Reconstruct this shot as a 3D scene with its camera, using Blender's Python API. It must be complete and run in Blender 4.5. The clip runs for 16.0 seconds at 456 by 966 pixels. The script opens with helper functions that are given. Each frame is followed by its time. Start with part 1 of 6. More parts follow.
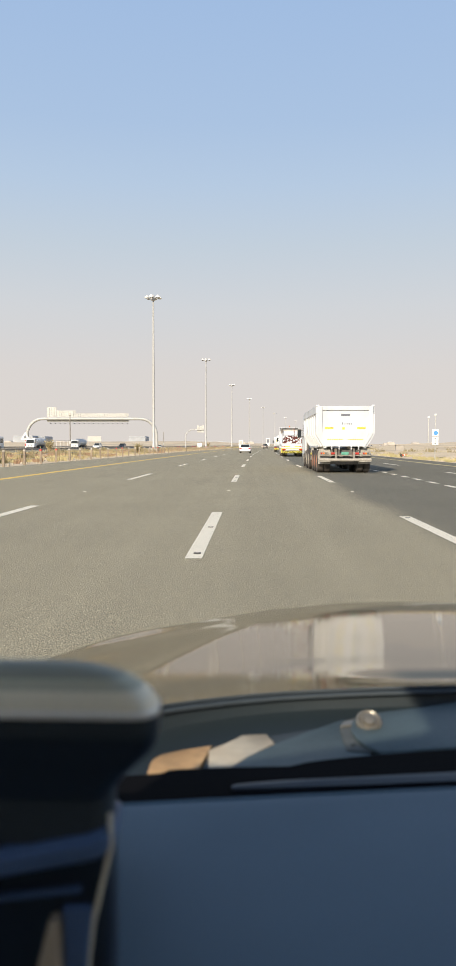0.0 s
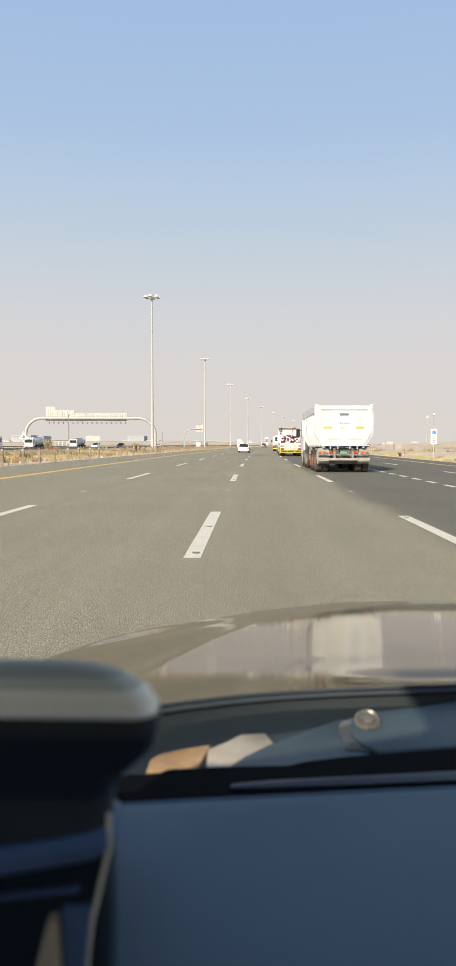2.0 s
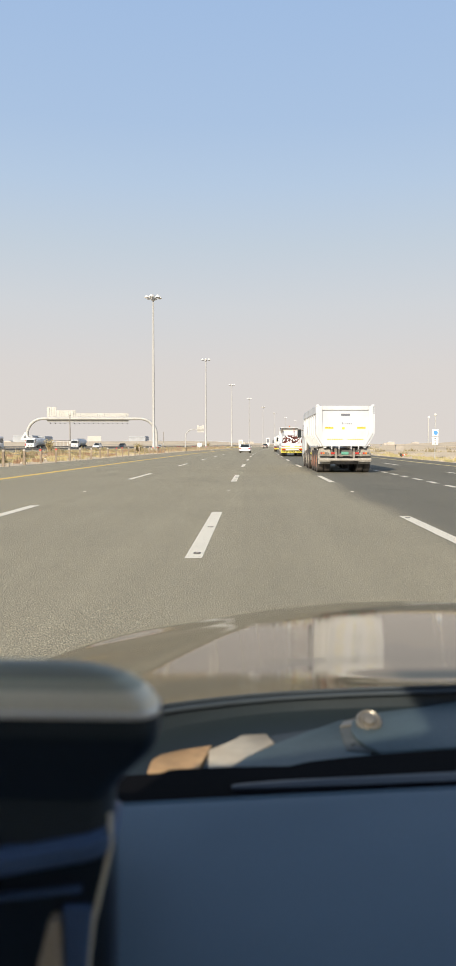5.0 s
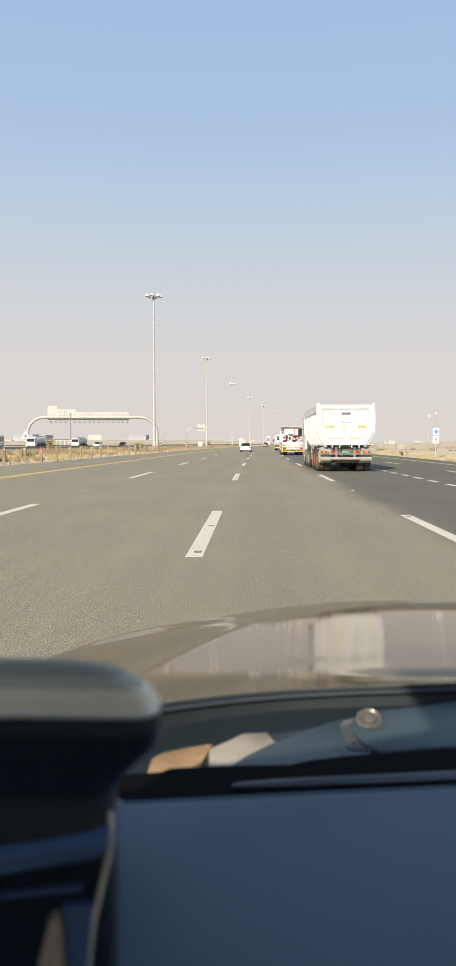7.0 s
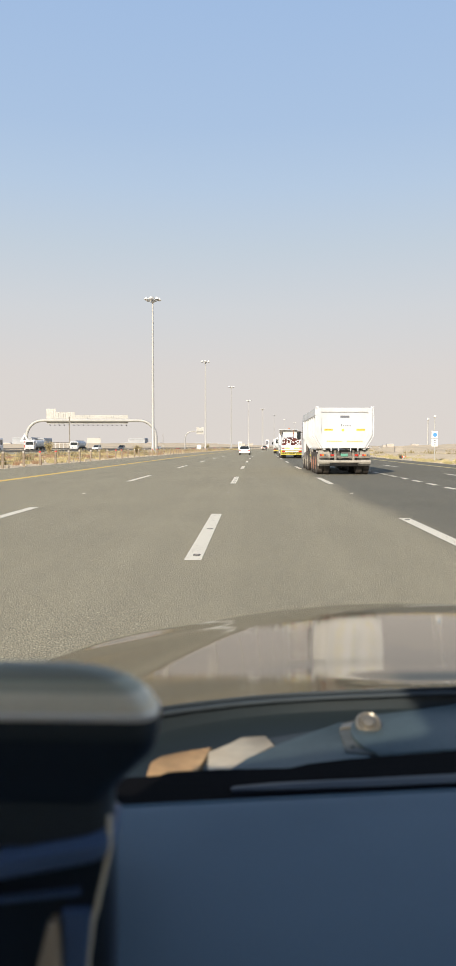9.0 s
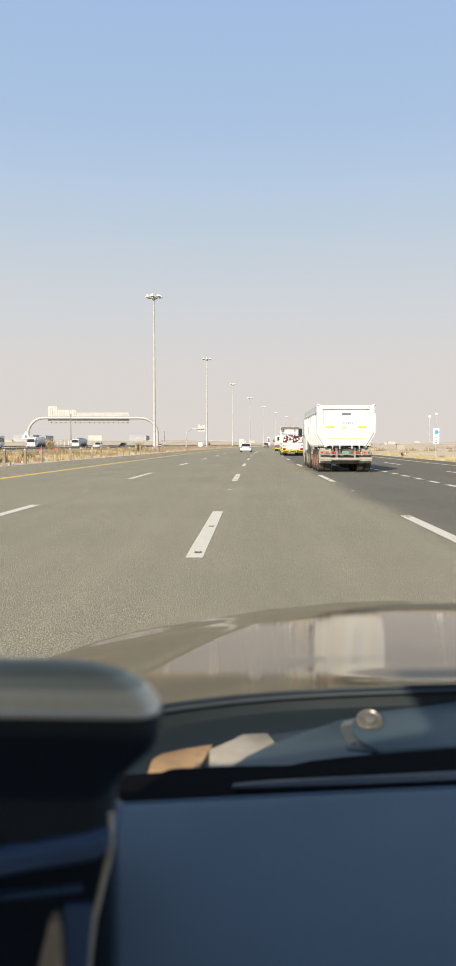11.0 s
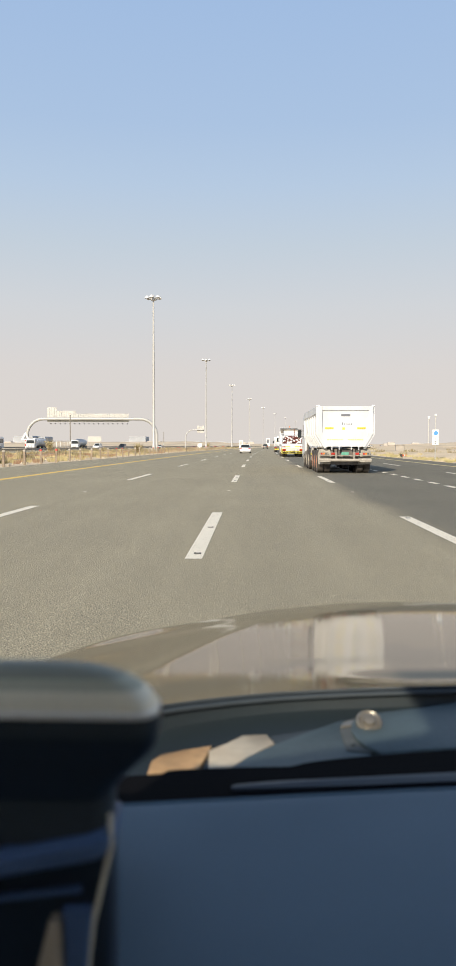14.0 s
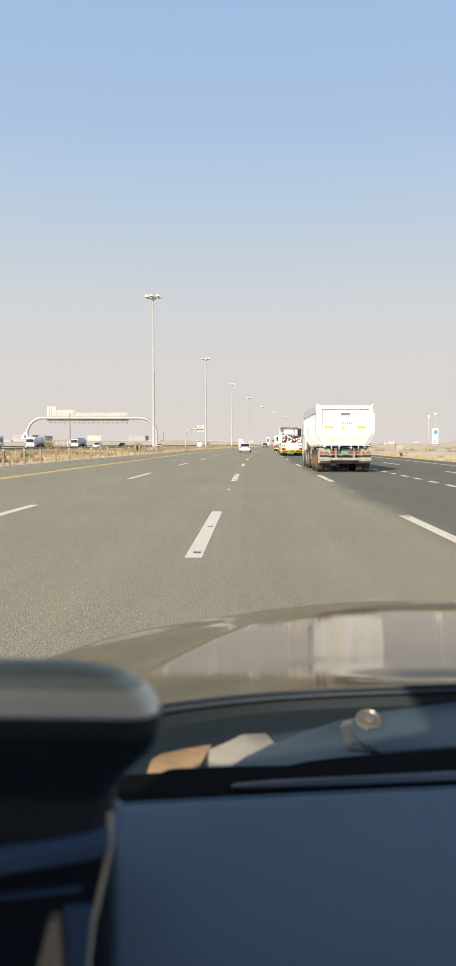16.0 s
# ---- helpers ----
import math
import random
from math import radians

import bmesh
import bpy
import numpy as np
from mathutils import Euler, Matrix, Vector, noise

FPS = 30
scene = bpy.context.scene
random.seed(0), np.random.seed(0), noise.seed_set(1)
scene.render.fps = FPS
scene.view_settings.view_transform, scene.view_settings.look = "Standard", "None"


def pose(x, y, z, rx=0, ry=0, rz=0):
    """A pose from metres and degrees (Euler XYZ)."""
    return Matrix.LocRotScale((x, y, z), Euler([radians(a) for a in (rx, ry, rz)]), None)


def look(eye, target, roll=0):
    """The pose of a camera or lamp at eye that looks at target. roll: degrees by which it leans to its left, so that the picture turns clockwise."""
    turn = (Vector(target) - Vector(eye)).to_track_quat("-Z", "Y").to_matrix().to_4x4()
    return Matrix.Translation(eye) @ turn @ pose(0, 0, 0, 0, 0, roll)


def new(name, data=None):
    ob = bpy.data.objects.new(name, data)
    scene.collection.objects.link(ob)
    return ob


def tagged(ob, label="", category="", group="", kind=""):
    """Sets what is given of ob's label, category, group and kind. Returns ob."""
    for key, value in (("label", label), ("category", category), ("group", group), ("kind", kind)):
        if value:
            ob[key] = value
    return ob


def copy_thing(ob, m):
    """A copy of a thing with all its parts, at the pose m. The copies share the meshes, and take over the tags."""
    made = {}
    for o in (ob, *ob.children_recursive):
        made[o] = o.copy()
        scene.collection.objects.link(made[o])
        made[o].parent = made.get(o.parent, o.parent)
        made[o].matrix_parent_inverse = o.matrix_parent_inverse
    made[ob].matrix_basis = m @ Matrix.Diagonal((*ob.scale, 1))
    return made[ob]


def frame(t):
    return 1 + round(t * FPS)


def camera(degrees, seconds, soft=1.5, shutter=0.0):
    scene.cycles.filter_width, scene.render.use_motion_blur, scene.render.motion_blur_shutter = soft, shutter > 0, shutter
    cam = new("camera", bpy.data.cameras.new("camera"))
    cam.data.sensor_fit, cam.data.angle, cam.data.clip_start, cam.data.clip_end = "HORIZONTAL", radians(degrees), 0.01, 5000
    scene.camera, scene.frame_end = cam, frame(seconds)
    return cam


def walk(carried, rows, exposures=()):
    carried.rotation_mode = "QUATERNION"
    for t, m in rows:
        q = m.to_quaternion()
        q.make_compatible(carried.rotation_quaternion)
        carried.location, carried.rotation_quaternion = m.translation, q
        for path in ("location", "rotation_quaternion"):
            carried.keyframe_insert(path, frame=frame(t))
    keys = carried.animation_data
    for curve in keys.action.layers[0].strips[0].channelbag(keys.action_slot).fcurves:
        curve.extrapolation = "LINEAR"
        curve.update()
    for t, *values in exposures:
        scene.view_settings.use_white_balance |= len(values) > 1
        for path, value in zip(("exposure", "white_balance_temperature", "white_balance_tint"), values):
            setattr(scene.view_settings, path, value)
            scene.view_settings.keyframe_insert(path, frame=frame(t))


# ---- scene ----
cam = camera(33.5, 16.0, soft=1.5)
EYE = (0.0, 0.0, 1.3)
# seconds, tilt, turn: the camera is held still in the car and trembles a little
SHAKE = [(0.0, -2.868, 1.702),
         (0.5, -2.868, 1.721),
         (1.0, -2.952, 1.805),
         (1.5, -2.887, 1.739),
         (2.0, -2.905, 1.599),
         (2.5, -2.933, 1.562),
         (3.0, -2.924, 1.599),
         (3.5, -2.915, 1.599),
         (4.0, -2.831, 1.627),
         (6.5, -2.971, 1.739),
         (7.0, -2.971, 1.739),
         (7.5, -2.821, 1.655),
         (8.0, -2.803, 1.599),
         (8.5, -2.887, 1.599),
         (9.0, -2.737, 1.655),
         (11.5, -2.952, 1.758),
         (12.0, -2.849, 1.73),
         (12.5, -2.924, 1.73),
         (13.0, -2.737, 1.739),
         (13.5, -2.943, 1.646),
         (14.0, -2.849, 1.711),
         (14.5, -2.989, 1.711),
         (15.0, -2.98, 1.749),
         (15.5, -2.831, 1.59),
         (16.0, -2.924, 1.693)]
walk(cam, [(t, pose(*EYE, 90 + tilt, -0.1, turn)) for t, tilt, turn in SHAKE],
     exposures=[(0.0, 0.4), (16.0, 0.4)])
cam.data.dof.use_dof, cam.data.dof.focus_distance, cam.data.dof.aperture_fstop = True, 40.0, 15.0   # the near dashboard is out of focus

# ---- light ----
SUN_ELEVATION, SUN_AZIMUTH = radians(27), radians(201)   # azimuth clockwise from +y: the sun stands behind, to the left
to_sun = Vector((math.sin(SUN_AZIMUTH) * math.cos(SUN_ELEVATION), math.cos(SUN_AZIMUTH) * math.cos(SUN_ELEVATION), math.sin(SUN_ELEVATION)))
sun = new("sun", bpy.data.lights.new("sun", "SUN"))
sun.data.energy, sun.data.angle, sun.data.color = 4.2, radians(0.7), (1.0, 0.89, 0.72)
sun.matrix_basis = look((0, 0, 60), Vector((0, 0, 60)) - to_sun)

world = bpy.data.worlds.new("hazy_sky")
scene.world = world
world.use_nodes = True
wn, wl = world.node_tree.nodes, world.node_tree.links
wn.clear()
sky = wn.new("ShaderNodeTexSky")
sky.sky_type, sky.sun_disc = "NISHITA", False
sky.sun_elevation, sky.sun_rotation = SUN_ELEVATION, SUN_AZIMUTH
sky.air_density, sky.dust_density, sky.ozone_density = 1.0, 2.0, 2.0
coord = wn.new("ShaderNodeTexCoord")
split = wn.new("ShaderNodeSeparateXYZ")
haze = wn.new("ShaderNodeValToRGB")
haze.color_ramp.elements[0].position, haze.color_ramp.elements[0].color = 0.0, (1, 1, 1, 1)
haze.color_ramp.elements[1].position, haze.color_ramp.elements[1].color = 1.0, (0, 0, 0, 1)
for at, v in ((0.5, 0.97), (0.62, 0.75), (0.8, 0.4)):
    e = haze.color_ramp.elements.new(at)
    e.color = (v, v, v, 1)
tint = wn.new("ShaderNodeValToRGB")
tint.color_ramp.elements[0].position, tint.color_ramp.elements[0].color = 0.018, (*(0.546, 0.507, 0.475), 1)
tint.color_ramp.elements[1].position, tint.color_ramp.elements[1].color = 0.494, (*(0.277, 0.39, 0.576), 1)
for at, c in [(0.097, (0.534, 0.507, 0.491)), (0.175, (0.487, 0.503, 0.524)), (0.25, (0.418, 0.478, 0.542)), (0.319, (0.359, 0.452, 0.576)), (0.383, (0.313, 0.418, 0.576))]:
    e = tint.color_ramp.elements.new(at)
    e.color = (*c, 1)
blue = wn.new("ShaderNodeMix")
blue.data_type = "RGBA"
scale = wn.new("ShaderNodeVectorMath")
scale.operation = "SCALE"
scale.inputs["Scale"].default_value = 0.1
back = wn.new("ShaderNodeBackground")
out = wn.new("ShaderNodeOutputWorld")
wl.new(coord.outputs["Generated"], split.inputs[0])
wl.new(split.outputs["Z"], haze.inputs[0])
wl.new(split.outputs["Z"], tint.inputs[0])
wl.new(sky.outputs[0], scale.inputs[0])
wl.new(haze.outputs[0], blue.inputs[0])
wl.new(scale.outputs[0], blue.inputs[6])
wl.new(tint.outputs[0], blue.inputs[7])
wl.new(blue.outputs[2], back.inputs[0])
wl.new(back.outputs[0], out.inputs[0])


# ---- materials ----
def material(name, colour, rough=0.6, metal=0.0, vary=0.12, grain=40.0, patch=1.5, bump=0.15, coat=0.0, depth=0.002, second=None):
    """A surface with grain and larger patches, in metres; second: the colour of the patches."""
    m = bpy.data.materials.new(name)
    m.use_nodes = True
    n, l = m.node_tree.nodes, m.node_tree.links
    p = n["Principled BSDF"]
    p.inputs["Metallic"].default_value, p.inputs["Coat Weight"].default_value = metal, coat
    where = n.new("ShaderNodeTexCoord")
    fine, wide = n.new("ShaderNodeTexNoise"), n.new("ShaderNodeTexNoise")
    fine.inputs["Scale"].default_value, fine.inputs["Detail"].default_value = grain, 4
    wide.inputs["Scale"].default_value, wide.inputs["Detail"].default_value = patch, 5
    l.new(where.outputs["Object"], fine.inputs["Vector"])
    l.new(where.outputs["Object"], wide.inputs["Vector"])
    mix = n.new("ShaderNodeMix")
    mix.data_type = "RGBA"
    mix.inputs[6].default_value = (*colour, 1)
    mix.inputs[7].default_value = (*(second or [c * (1 - 2 * vary) for c in colour]), 1)
    ramp = n.new("ShaderNodeMapRange")
    ramp.inputs[1].default_value, ramp.inputs[2].default_value = 0.35, 0.7
    l.new(wide.outputs[0], ramp.inputs[0])
    l.new(ramp.outputs[0], mix.inputs[0])
    shade = n.new("ShaderNodeHueSaturation")
    vmap = n.new("ShaderNodeMapRange")
    vmap.inputs[1].default_value, vmap.inputs[2].default_value = 0.3, 0.7
    vmap.inputs[3].default_value, vmap.inputs[4].default_value = 1 - vary, 1 + vary
    l.new(fine.outputs[0], vmap.inputs[0])
    l.new(vmap.outputs[0], shade.inputs["Value"])
    l.new(mix.outputs[2], shade.inputs["Color"])
    l.new(shade.outputs[0], p.inputs["Base Color"])
    rmap = n.new("ShaderNodeMapRange")
    rmap.inputs[3].default_value, rmap.inputs[4].default_value = max(0.03, rough - 0.08), min(1, rough + 0.08)
    l.new(wide.outputs[0], rmap.inputs[0])
    l.new(rmap.outputs[0], p.inputs["Roughness"])
    if bump:
        b = n.new("ShaderNodeBump")
        b.inputs["Strength"].default_value, b.inputs["Distance"].default_value = bump, depth
        l.new(fine.outputs[0], b.inputs["Height"])
        l.new(b.outputs[0], p.inputs["Normal"])
    return m


def asphalt_material():
    """Grey aggregate; UV x is the place across the road, y along it, in metres: the lorry lanes are of newer, darker paving."""
    m = material("asphalt", (0.40, 0.350, 0.238), 0.9, vary=0.2, grain=60, patch=0.25, bump=0.9, depth=0.012, second=(0.36, 0.318, 0.22))
    n, l = m.node_tree.nodes, m.node_tree.links
    p = n["Principled BSDF"]
    hue = p.inputs["Base Color"].links[0].from_node
    uv = n.new("ShaderNodeUVMap")
    cut = n.new("ShaderNodeSeparateXYZ")
    l.new(uv.outputs[0], cut.inputs[0])
    wob = n.new("ShaderNodeTexNoise")
    wob.inputs["Scale"].default_value = 0.15
    l.new(uv.outputs[0], wob.inputs["Vector"])
    add = n.new("ShaderNodeMath")
    add.operation = "MULTIPLY_ADD"
    add.inputs[1].default_value = 0.9
    l.new(wob.outputs[0], add.inputs[0])
    l.new(cut.outputs["X"], add.inputs[2])
    step = n.new("ShaderNodeMapRange")
    step.interpolation_type = "SMOOTHSTEP"
    step.inputs[1].default_value, step.inputs[2].default_value = 2.75, 3.6
    l.new(add.outputs[0], step.inputs[0])
    dark = n.new("ShaderNodeMix")
    dark.data_type = "RGBA"
    dark.blend_type = "MULTIPLY"
    dark.inputs[7].default_value = (0.5, 0.52, 0.56, 1)
    l.new(step.outputs[0], dark.inputs[0])
    l.new(hue.outputs[0], dark.inputs[6])
    # long streaks along the lanes
    stretch = n.new("ShaderNodeMapping")
    stretch.inputs["Scale"].default_value = (1.6, 0.02, 1)
    l.new(uv.outputs[0], stretch.inputs[0])
    streak = n.new("ShaderNodeTexNoise")
    streak.inputs["Scale"].default_value, streak.inputs["Detail"].default_value = 1.0, 3
    l.new(stretch.outputs[0], streak.inputs["Vector"])
    smap = n.new("ShaderNodeMapRange")
    smap.inputs[1].default_value, smap.inputs[2].default_value = 0.3, 0.7
    smap.inputs[3].default_value, smap.inputs[4].default_value = 0.94, 1.06
    l.new(streak.outputs[0], smap.inputs[0])
    # bright chips of stone
    chip = n.new("ShaderNodeTexVoronoi")
    chip.inputs["Scale"].default_value = 62
    l.new(uv.outputs[0], chip.inputs["Vector"])
    cmap = n.new("ShaderNodeMapRange")
    cmap.inputs[1].default_value, cmap.inputs[2].default_value = 0.0, 0.5
    cmap.inputs[3].default_value, cmap.inputs[4].default_value = 1.55, 0.70
    l.new(chip.outputs[0], cmap.inputs[0])
    both = n.new("ShaderNodeMath")
    both.operation = "MULTIPLY"
    l.new(smap.outputs[0], both.inputs[0])
    l.new(cmap.outputs[0], both.inputs[1])
    # dark pits between the stones
    pit = n.new("ShaderNodeTexNoise")
    pit.inputs["Scale"].default_value, pit.inputs["Detail"].default_value = 85, 2
    l.new(uv.outputs[0], pit.inputs["Vector"])
    pmap = n.new("ShaderNodeMapRange")
    pmap.inputs[1].default_value, pmap.inputs[2].default_value = 0.36, 0.44
    pmap.inputs[3].default_value, pmap.inputs[4].default_value = 0.30, 1.09
    l.new(pit.outputs[0], pmap.inputs[0])
    pitted = n.new("ShaderNodeMath")
    pitted.operation = "MULTIPLY"
    l.new(both.outputs[0], pitted.inputs[0])
    l.new(pmap.outputs[0], pitted.inputs[1])
    # single pale stones, here and there
    pale = n.new("ShaderNodeTexVoronoi")
    pale.inputs["Scale"].default_value = 11
    l.new(uv.outputs[0], pale.inputs["Vector"])
    lmap = n.new("ShaderNodeMapRange")
    lmap.inputs[1].default_value, lmap.inputs[2].default_value = 0.07, 0.12
    lmap.inputs[3].default_value, lmap.inputs[4].default_value = 2.0, 1.0
    l.new(pale.outputs[0], lmap.inputs[0])
    strewn = n.new("ShaderNodeMath")
    strewn.operation = "MULTIPLY"
    l.new(pitted.outputs[0], strewn.inputs[0])
    l.new(lmap.outputs[0], strewn.inputs[1])
    last = n.new("ShaderNodeHueSaturation")
    l.new(strewn.outputs[0], last.inputs["Value"])
    l.new(dark.outputs[2], last.inputs["Color"])
    l.new(last.outputs[0], p.inputs["Base Color"])
    return m


ASPHALT = asphalt_material()
SAND = material("sand", (0.58, 0.465, 0.32), 0.95, vary=0.15, grain=6, patch=0.06, bump=0.5, depth=0.05, second=(0.72, 0.59, 0.42))
def desert_patches(m):
    """Broad brown stretches of gravel among the pale sand."""
    n, l = m.node_tree.nodes, m.node_tree.links
    p = n["Principled BSDF"]
    was = p.inputs["Base Color"].links[0].from_node
    where, wide, ramp, mix = n.new("ShaderNodeTexCoord"), n.new("ShaderNodeTexNoise"), n.new("ShaderNodeMapRange"), n.new("ShaderNodeMix")
    wide.inputs["Scale"].default_value, wide.inputs["Detail"].default_value = 0.022, 7
    ramp.inputs[1].default_value, ramp.inputs[2].default_value = 0.5, 0.62
    mix.data_type = "RGBA"
    # brown lightened to stand in for haze over the far desert
    mix.inputs[7].default_value = (0.49, 0.395, 0.285, 1)
    l.new(where.outputs["Object"], wide.inputs["Vector"])
    l.new(wide.outputs[0], ramp.inputs[0])
    l.new(ramp.outputs[0], mix.inputs[0])
    l.new(was.outputs[0], mix.inputs[6])
    l.new(mix.outputs[2], p.inputs["Base Color"])


desert_patches(SAND)
PAINT_WHITE = material("road_paint_white", (0.78, 0.72, 0.59), 0.7, vary=0.1, grain=60, patch=2.2, bump=0.3, second=(0.72, 0.67, 0.57))
def worn(m, low, high, scale, bare):
    """Flakes of paint are gone in small sharp-edged patches."""
    n = m.node_tree.nodes
    mix = next(x for x in n if x.type == "MIX")
    mix.inputs[7].default_value = (*bare, 1)
    ramp = mix.inputs[0].links[0].from_node
    ramp.inputs[1].default_value, ramp.inputs[2].default_value = low, high
    ramp.inputs[0].links[0].from_node.inputs["Scale"].default_value = scale
    return m


worn(PAINT_WHITE, 0.62, 0.66, 34.0, (0.33, 0.29, 0.22))
PAINT_YELLOW = material("road_paint_yellow", (0.83, 0.55, 0.10), 0.7, vary=0.12, grain=60, patch=1.5, bump=0.3, second=(0.74, 0.52, 0.14))
PAINT_YELLOW_DUSTY = material("dusty_road_paint_yellow", (0.78, 0.62, 0.28), 0.75, vary=0.12, grain=60, patch=1.5, bump=0.3, second=(0.62, 0.5, 0.27))
SMUDGE = material("tyre_smudge", (0.16, 0.15, 0.135), 0.8, vary=0.3, grain=30)
CRACK = material("cracked_paint", (0.42, 0.37, 0.29), 0.8, vary=0.25, grain=40)
GALVANISED = material("galvanised_steel", (0.49, 0.485, 0.465), 0.55, 0.2, vary=0.06, grain=12, patch=0.6, bump=0.05)
LAMP_WHITE = material("lamp_enamel", (0.78, 0.76, 0.72), 0.4, vary=0.05, grain=20)
LAMP_GLASS = material("lamp_lens", (0.35, 0.35, 0.34), 0.2, vary=0.05)
CONCRETE = material("concrete", (0.42, 0.38, 0.33), 0.85, vary=0.12, grain=25, patch=0.8, bump=0.3)
TRUCK_WHITE = material("lorry_paint_white", (0.675, 0.695, 0.73), 0.45, vary=0.03, grain=8, patch=0.7, bump=0.03, second=(0.55, 0.555, 0.56))
BODY_CREAM = material("tipper_side_paint", (0.68, 0.65, 0.59), 0.5, vary=0.05, grain=8, patch=0.9, bump=0.05, second=(0.6, 0.56, 0.49))
CHASSIS = material("chassis_grey", (0.1, 0.095, 0.09), 0.7, vary=0.2, grain=14, second=(0.2, 0.17, 0.14))
DUSTY_PALE = material("pale_dusty_metal", (0.42, 0.39, 0.34), 0.7, vary=0.15, grain=14, patch=3, second=(0.3, 0.275, 0.235))
DUSTY = material("dusty_metal", (0.31, 0.285, 0.245), 0.75, vary=0.15, grain=14, patch=2, second=(0.21, 0.19, 0.165))
RUBBER = material("tyre_rubber", (0.035, 0.033, 0.031), 0.85, vary=0.2, grain=30, patch=3, second=(0.12, 0.1, 0.085))
RIM_RUST = material("rim_red_oxide", (0.34, 0.13, 0.08), 0.75, vary=0.2, grain=18, patch=4, second=(0.4, 0.26, 0.18))
RIM_GREY = material("rim_dusty_grey", (0.46, 0.41, 0.34), 0.6, vary=0.12, grain=18, patch=4)
REFLECT_YELLOW = material("reflective_yellow", (0.78, 0.67, 0.1), 0.4, vary=0.05)
BLACK_MARK = material("black_print", (0.02, 0.02, 0.022), 0.5, vary=0.1)
RED_LENS = material("red_lens", (0.5, 0.04, 0.025), 0.25, vary=0.1)
ORANGE_LENS = material("amber_lens", (0.8, 0.22, 0.03), 0.25, vary=0.1)
WHITE_LENS = material("pale_lens", (0.75, 0.7, 0.65), 0.3, vary=0.1)
GREEN_MARK = material("green_plate", (0.12, 0.36, 0.26), 0.5, vary=0.1)
GREY_MARK = material("grey_print", (0.18, 0.19, 0.22), 0.5, vary=0.1)
DARK_GLASS = material("dark_glass", (0.03, 0.036, 0.04), 0.08, vary=0.05, bump=0)
REBAR = material("steel_bar", (0.11, 0.115, 0.13), 0.55, 0.4, vary=0.25, grain=20, patch=3)
BAR_RED = material("bar_end_red", (0.24, 0.05, 0.04), 0.6, vary=0.3, grain=20, patch=6)
TAG_WHITE = material("paper_tag", (0.8, 0.8, 0.8), 0.7, vary=0.05)
TIMBER = material("timber", (0.3, 0.2, 0.12), 0.75, vary=0.2, grain=20)
CAR_WHITE = material("car_paint_white", (0.8, 0.8, 0.79), 0.25, vary=0.03, grain=6, coat=0.5, bump=0)
CAR_DARK = material("car_paint_dark", (0.09, 0.08, 0.075), 0.3, vary=0.05, coat=0.5, bump=0)
SIGN_BACK = material("sign_back_aluminium", (0.52, 0.51, 0.475), 0.6, 0.15, vary=0.06, grain=5, patch=0.5, bump=0.02)
SIGN_BLUE = material("sign_blue", (0.1, 0.33, 0.7), 0.45, vary=0.05)
SIGN_WHITE = material("sign_white", (0.8, 0.8, 0.78), 0.45, vary=0.05)
SIGN_RED = material("sign_red", (0.6, 0.05, 0.04), 0.45, vary=0.05)
CAP_GREY = material("dusty_white_cap", (0.5, 0.46, 0.4), 0.8, vary=0.15, grain=30)
POST_BROWN = material("weathered_post", (0.33, 0.26, 0.19), 0.8, vary=0.2, grain=30)
# distance haze is put into the next two base colours
HAZED_WALL = material("hazed_cladding", (0.42, 0.44, 0.47), 0.8, vary=0.1, grain=0.4, patch=0.05, bump=0)
HAZED_WHITE = material("hazed_plaster", (0.54, 0.49, 0.43), 0.8, vary=0.1, grain=0.4, patch=0.05, bump=0)
GRASS = material("dry_grass", (0.39, 0.325, 0.15), 0.9, vary=0.3, grain=3, patch=0.4, bump=0, second=(0.48, 0.4, 0.25))
OLIVE_GRASS = material("olive_dry_grass", (0.37, 0.32, 0.15), 0.9, vary=0.3, grain=3, patch=0.4, bump=0, second=(0.5, 0.43, 0.24))
STONE = material("pale_stone", (0.52, 0.44, 0.33), 0.9, vary=0.15, grain=8, patch=1, bump=0.3)
RUSTY = material("withered_scrub", (0.27, 0.16, 0.1), 0.9, vary=0.3, grain=3, patch=0.5, bump=0, second=(0.34, 0.25, 0.16))
SCRUB_BROWN = material("far_brown_scrub", (0.36, 0.28, 0.19), 0.9, vary=0.3, grain=3, patch=0.5, bump=0, second=(0.34, 0.27, 0.19))
CONE_ORANGE = material("cone_orange", (0.75, 0.16, 0.05), 0.6, vary=0.08, grain=20)
SHRUB = material("desert_shrub", (0.24, 0.2, 0.11), 0.9, vary=0.3, grain=3, patch=0.5, bump=0, second=(0.3, 0.25, 0.14))
BODY_PAINT = material("body_champagne_metallic", (0.2, 0.168, 0.118), 0.22, 0.5, vary=0.03, grain=200, patch=2, bump=0.02, coat=0.4, depth=0.0005)
BONNET = material("bonnet_champagne_metallic", (0.10, 0.08, 0.048), 0.03, 0.24, vary=0.02, grain=30, patch=2, bump=0.02, depth=0.001)
gloss = BONNET.node_tree.nodes["Principled BSDF"].inputs
BONNET.node_tree.links.remove(gloss["Roughness"].links[0])
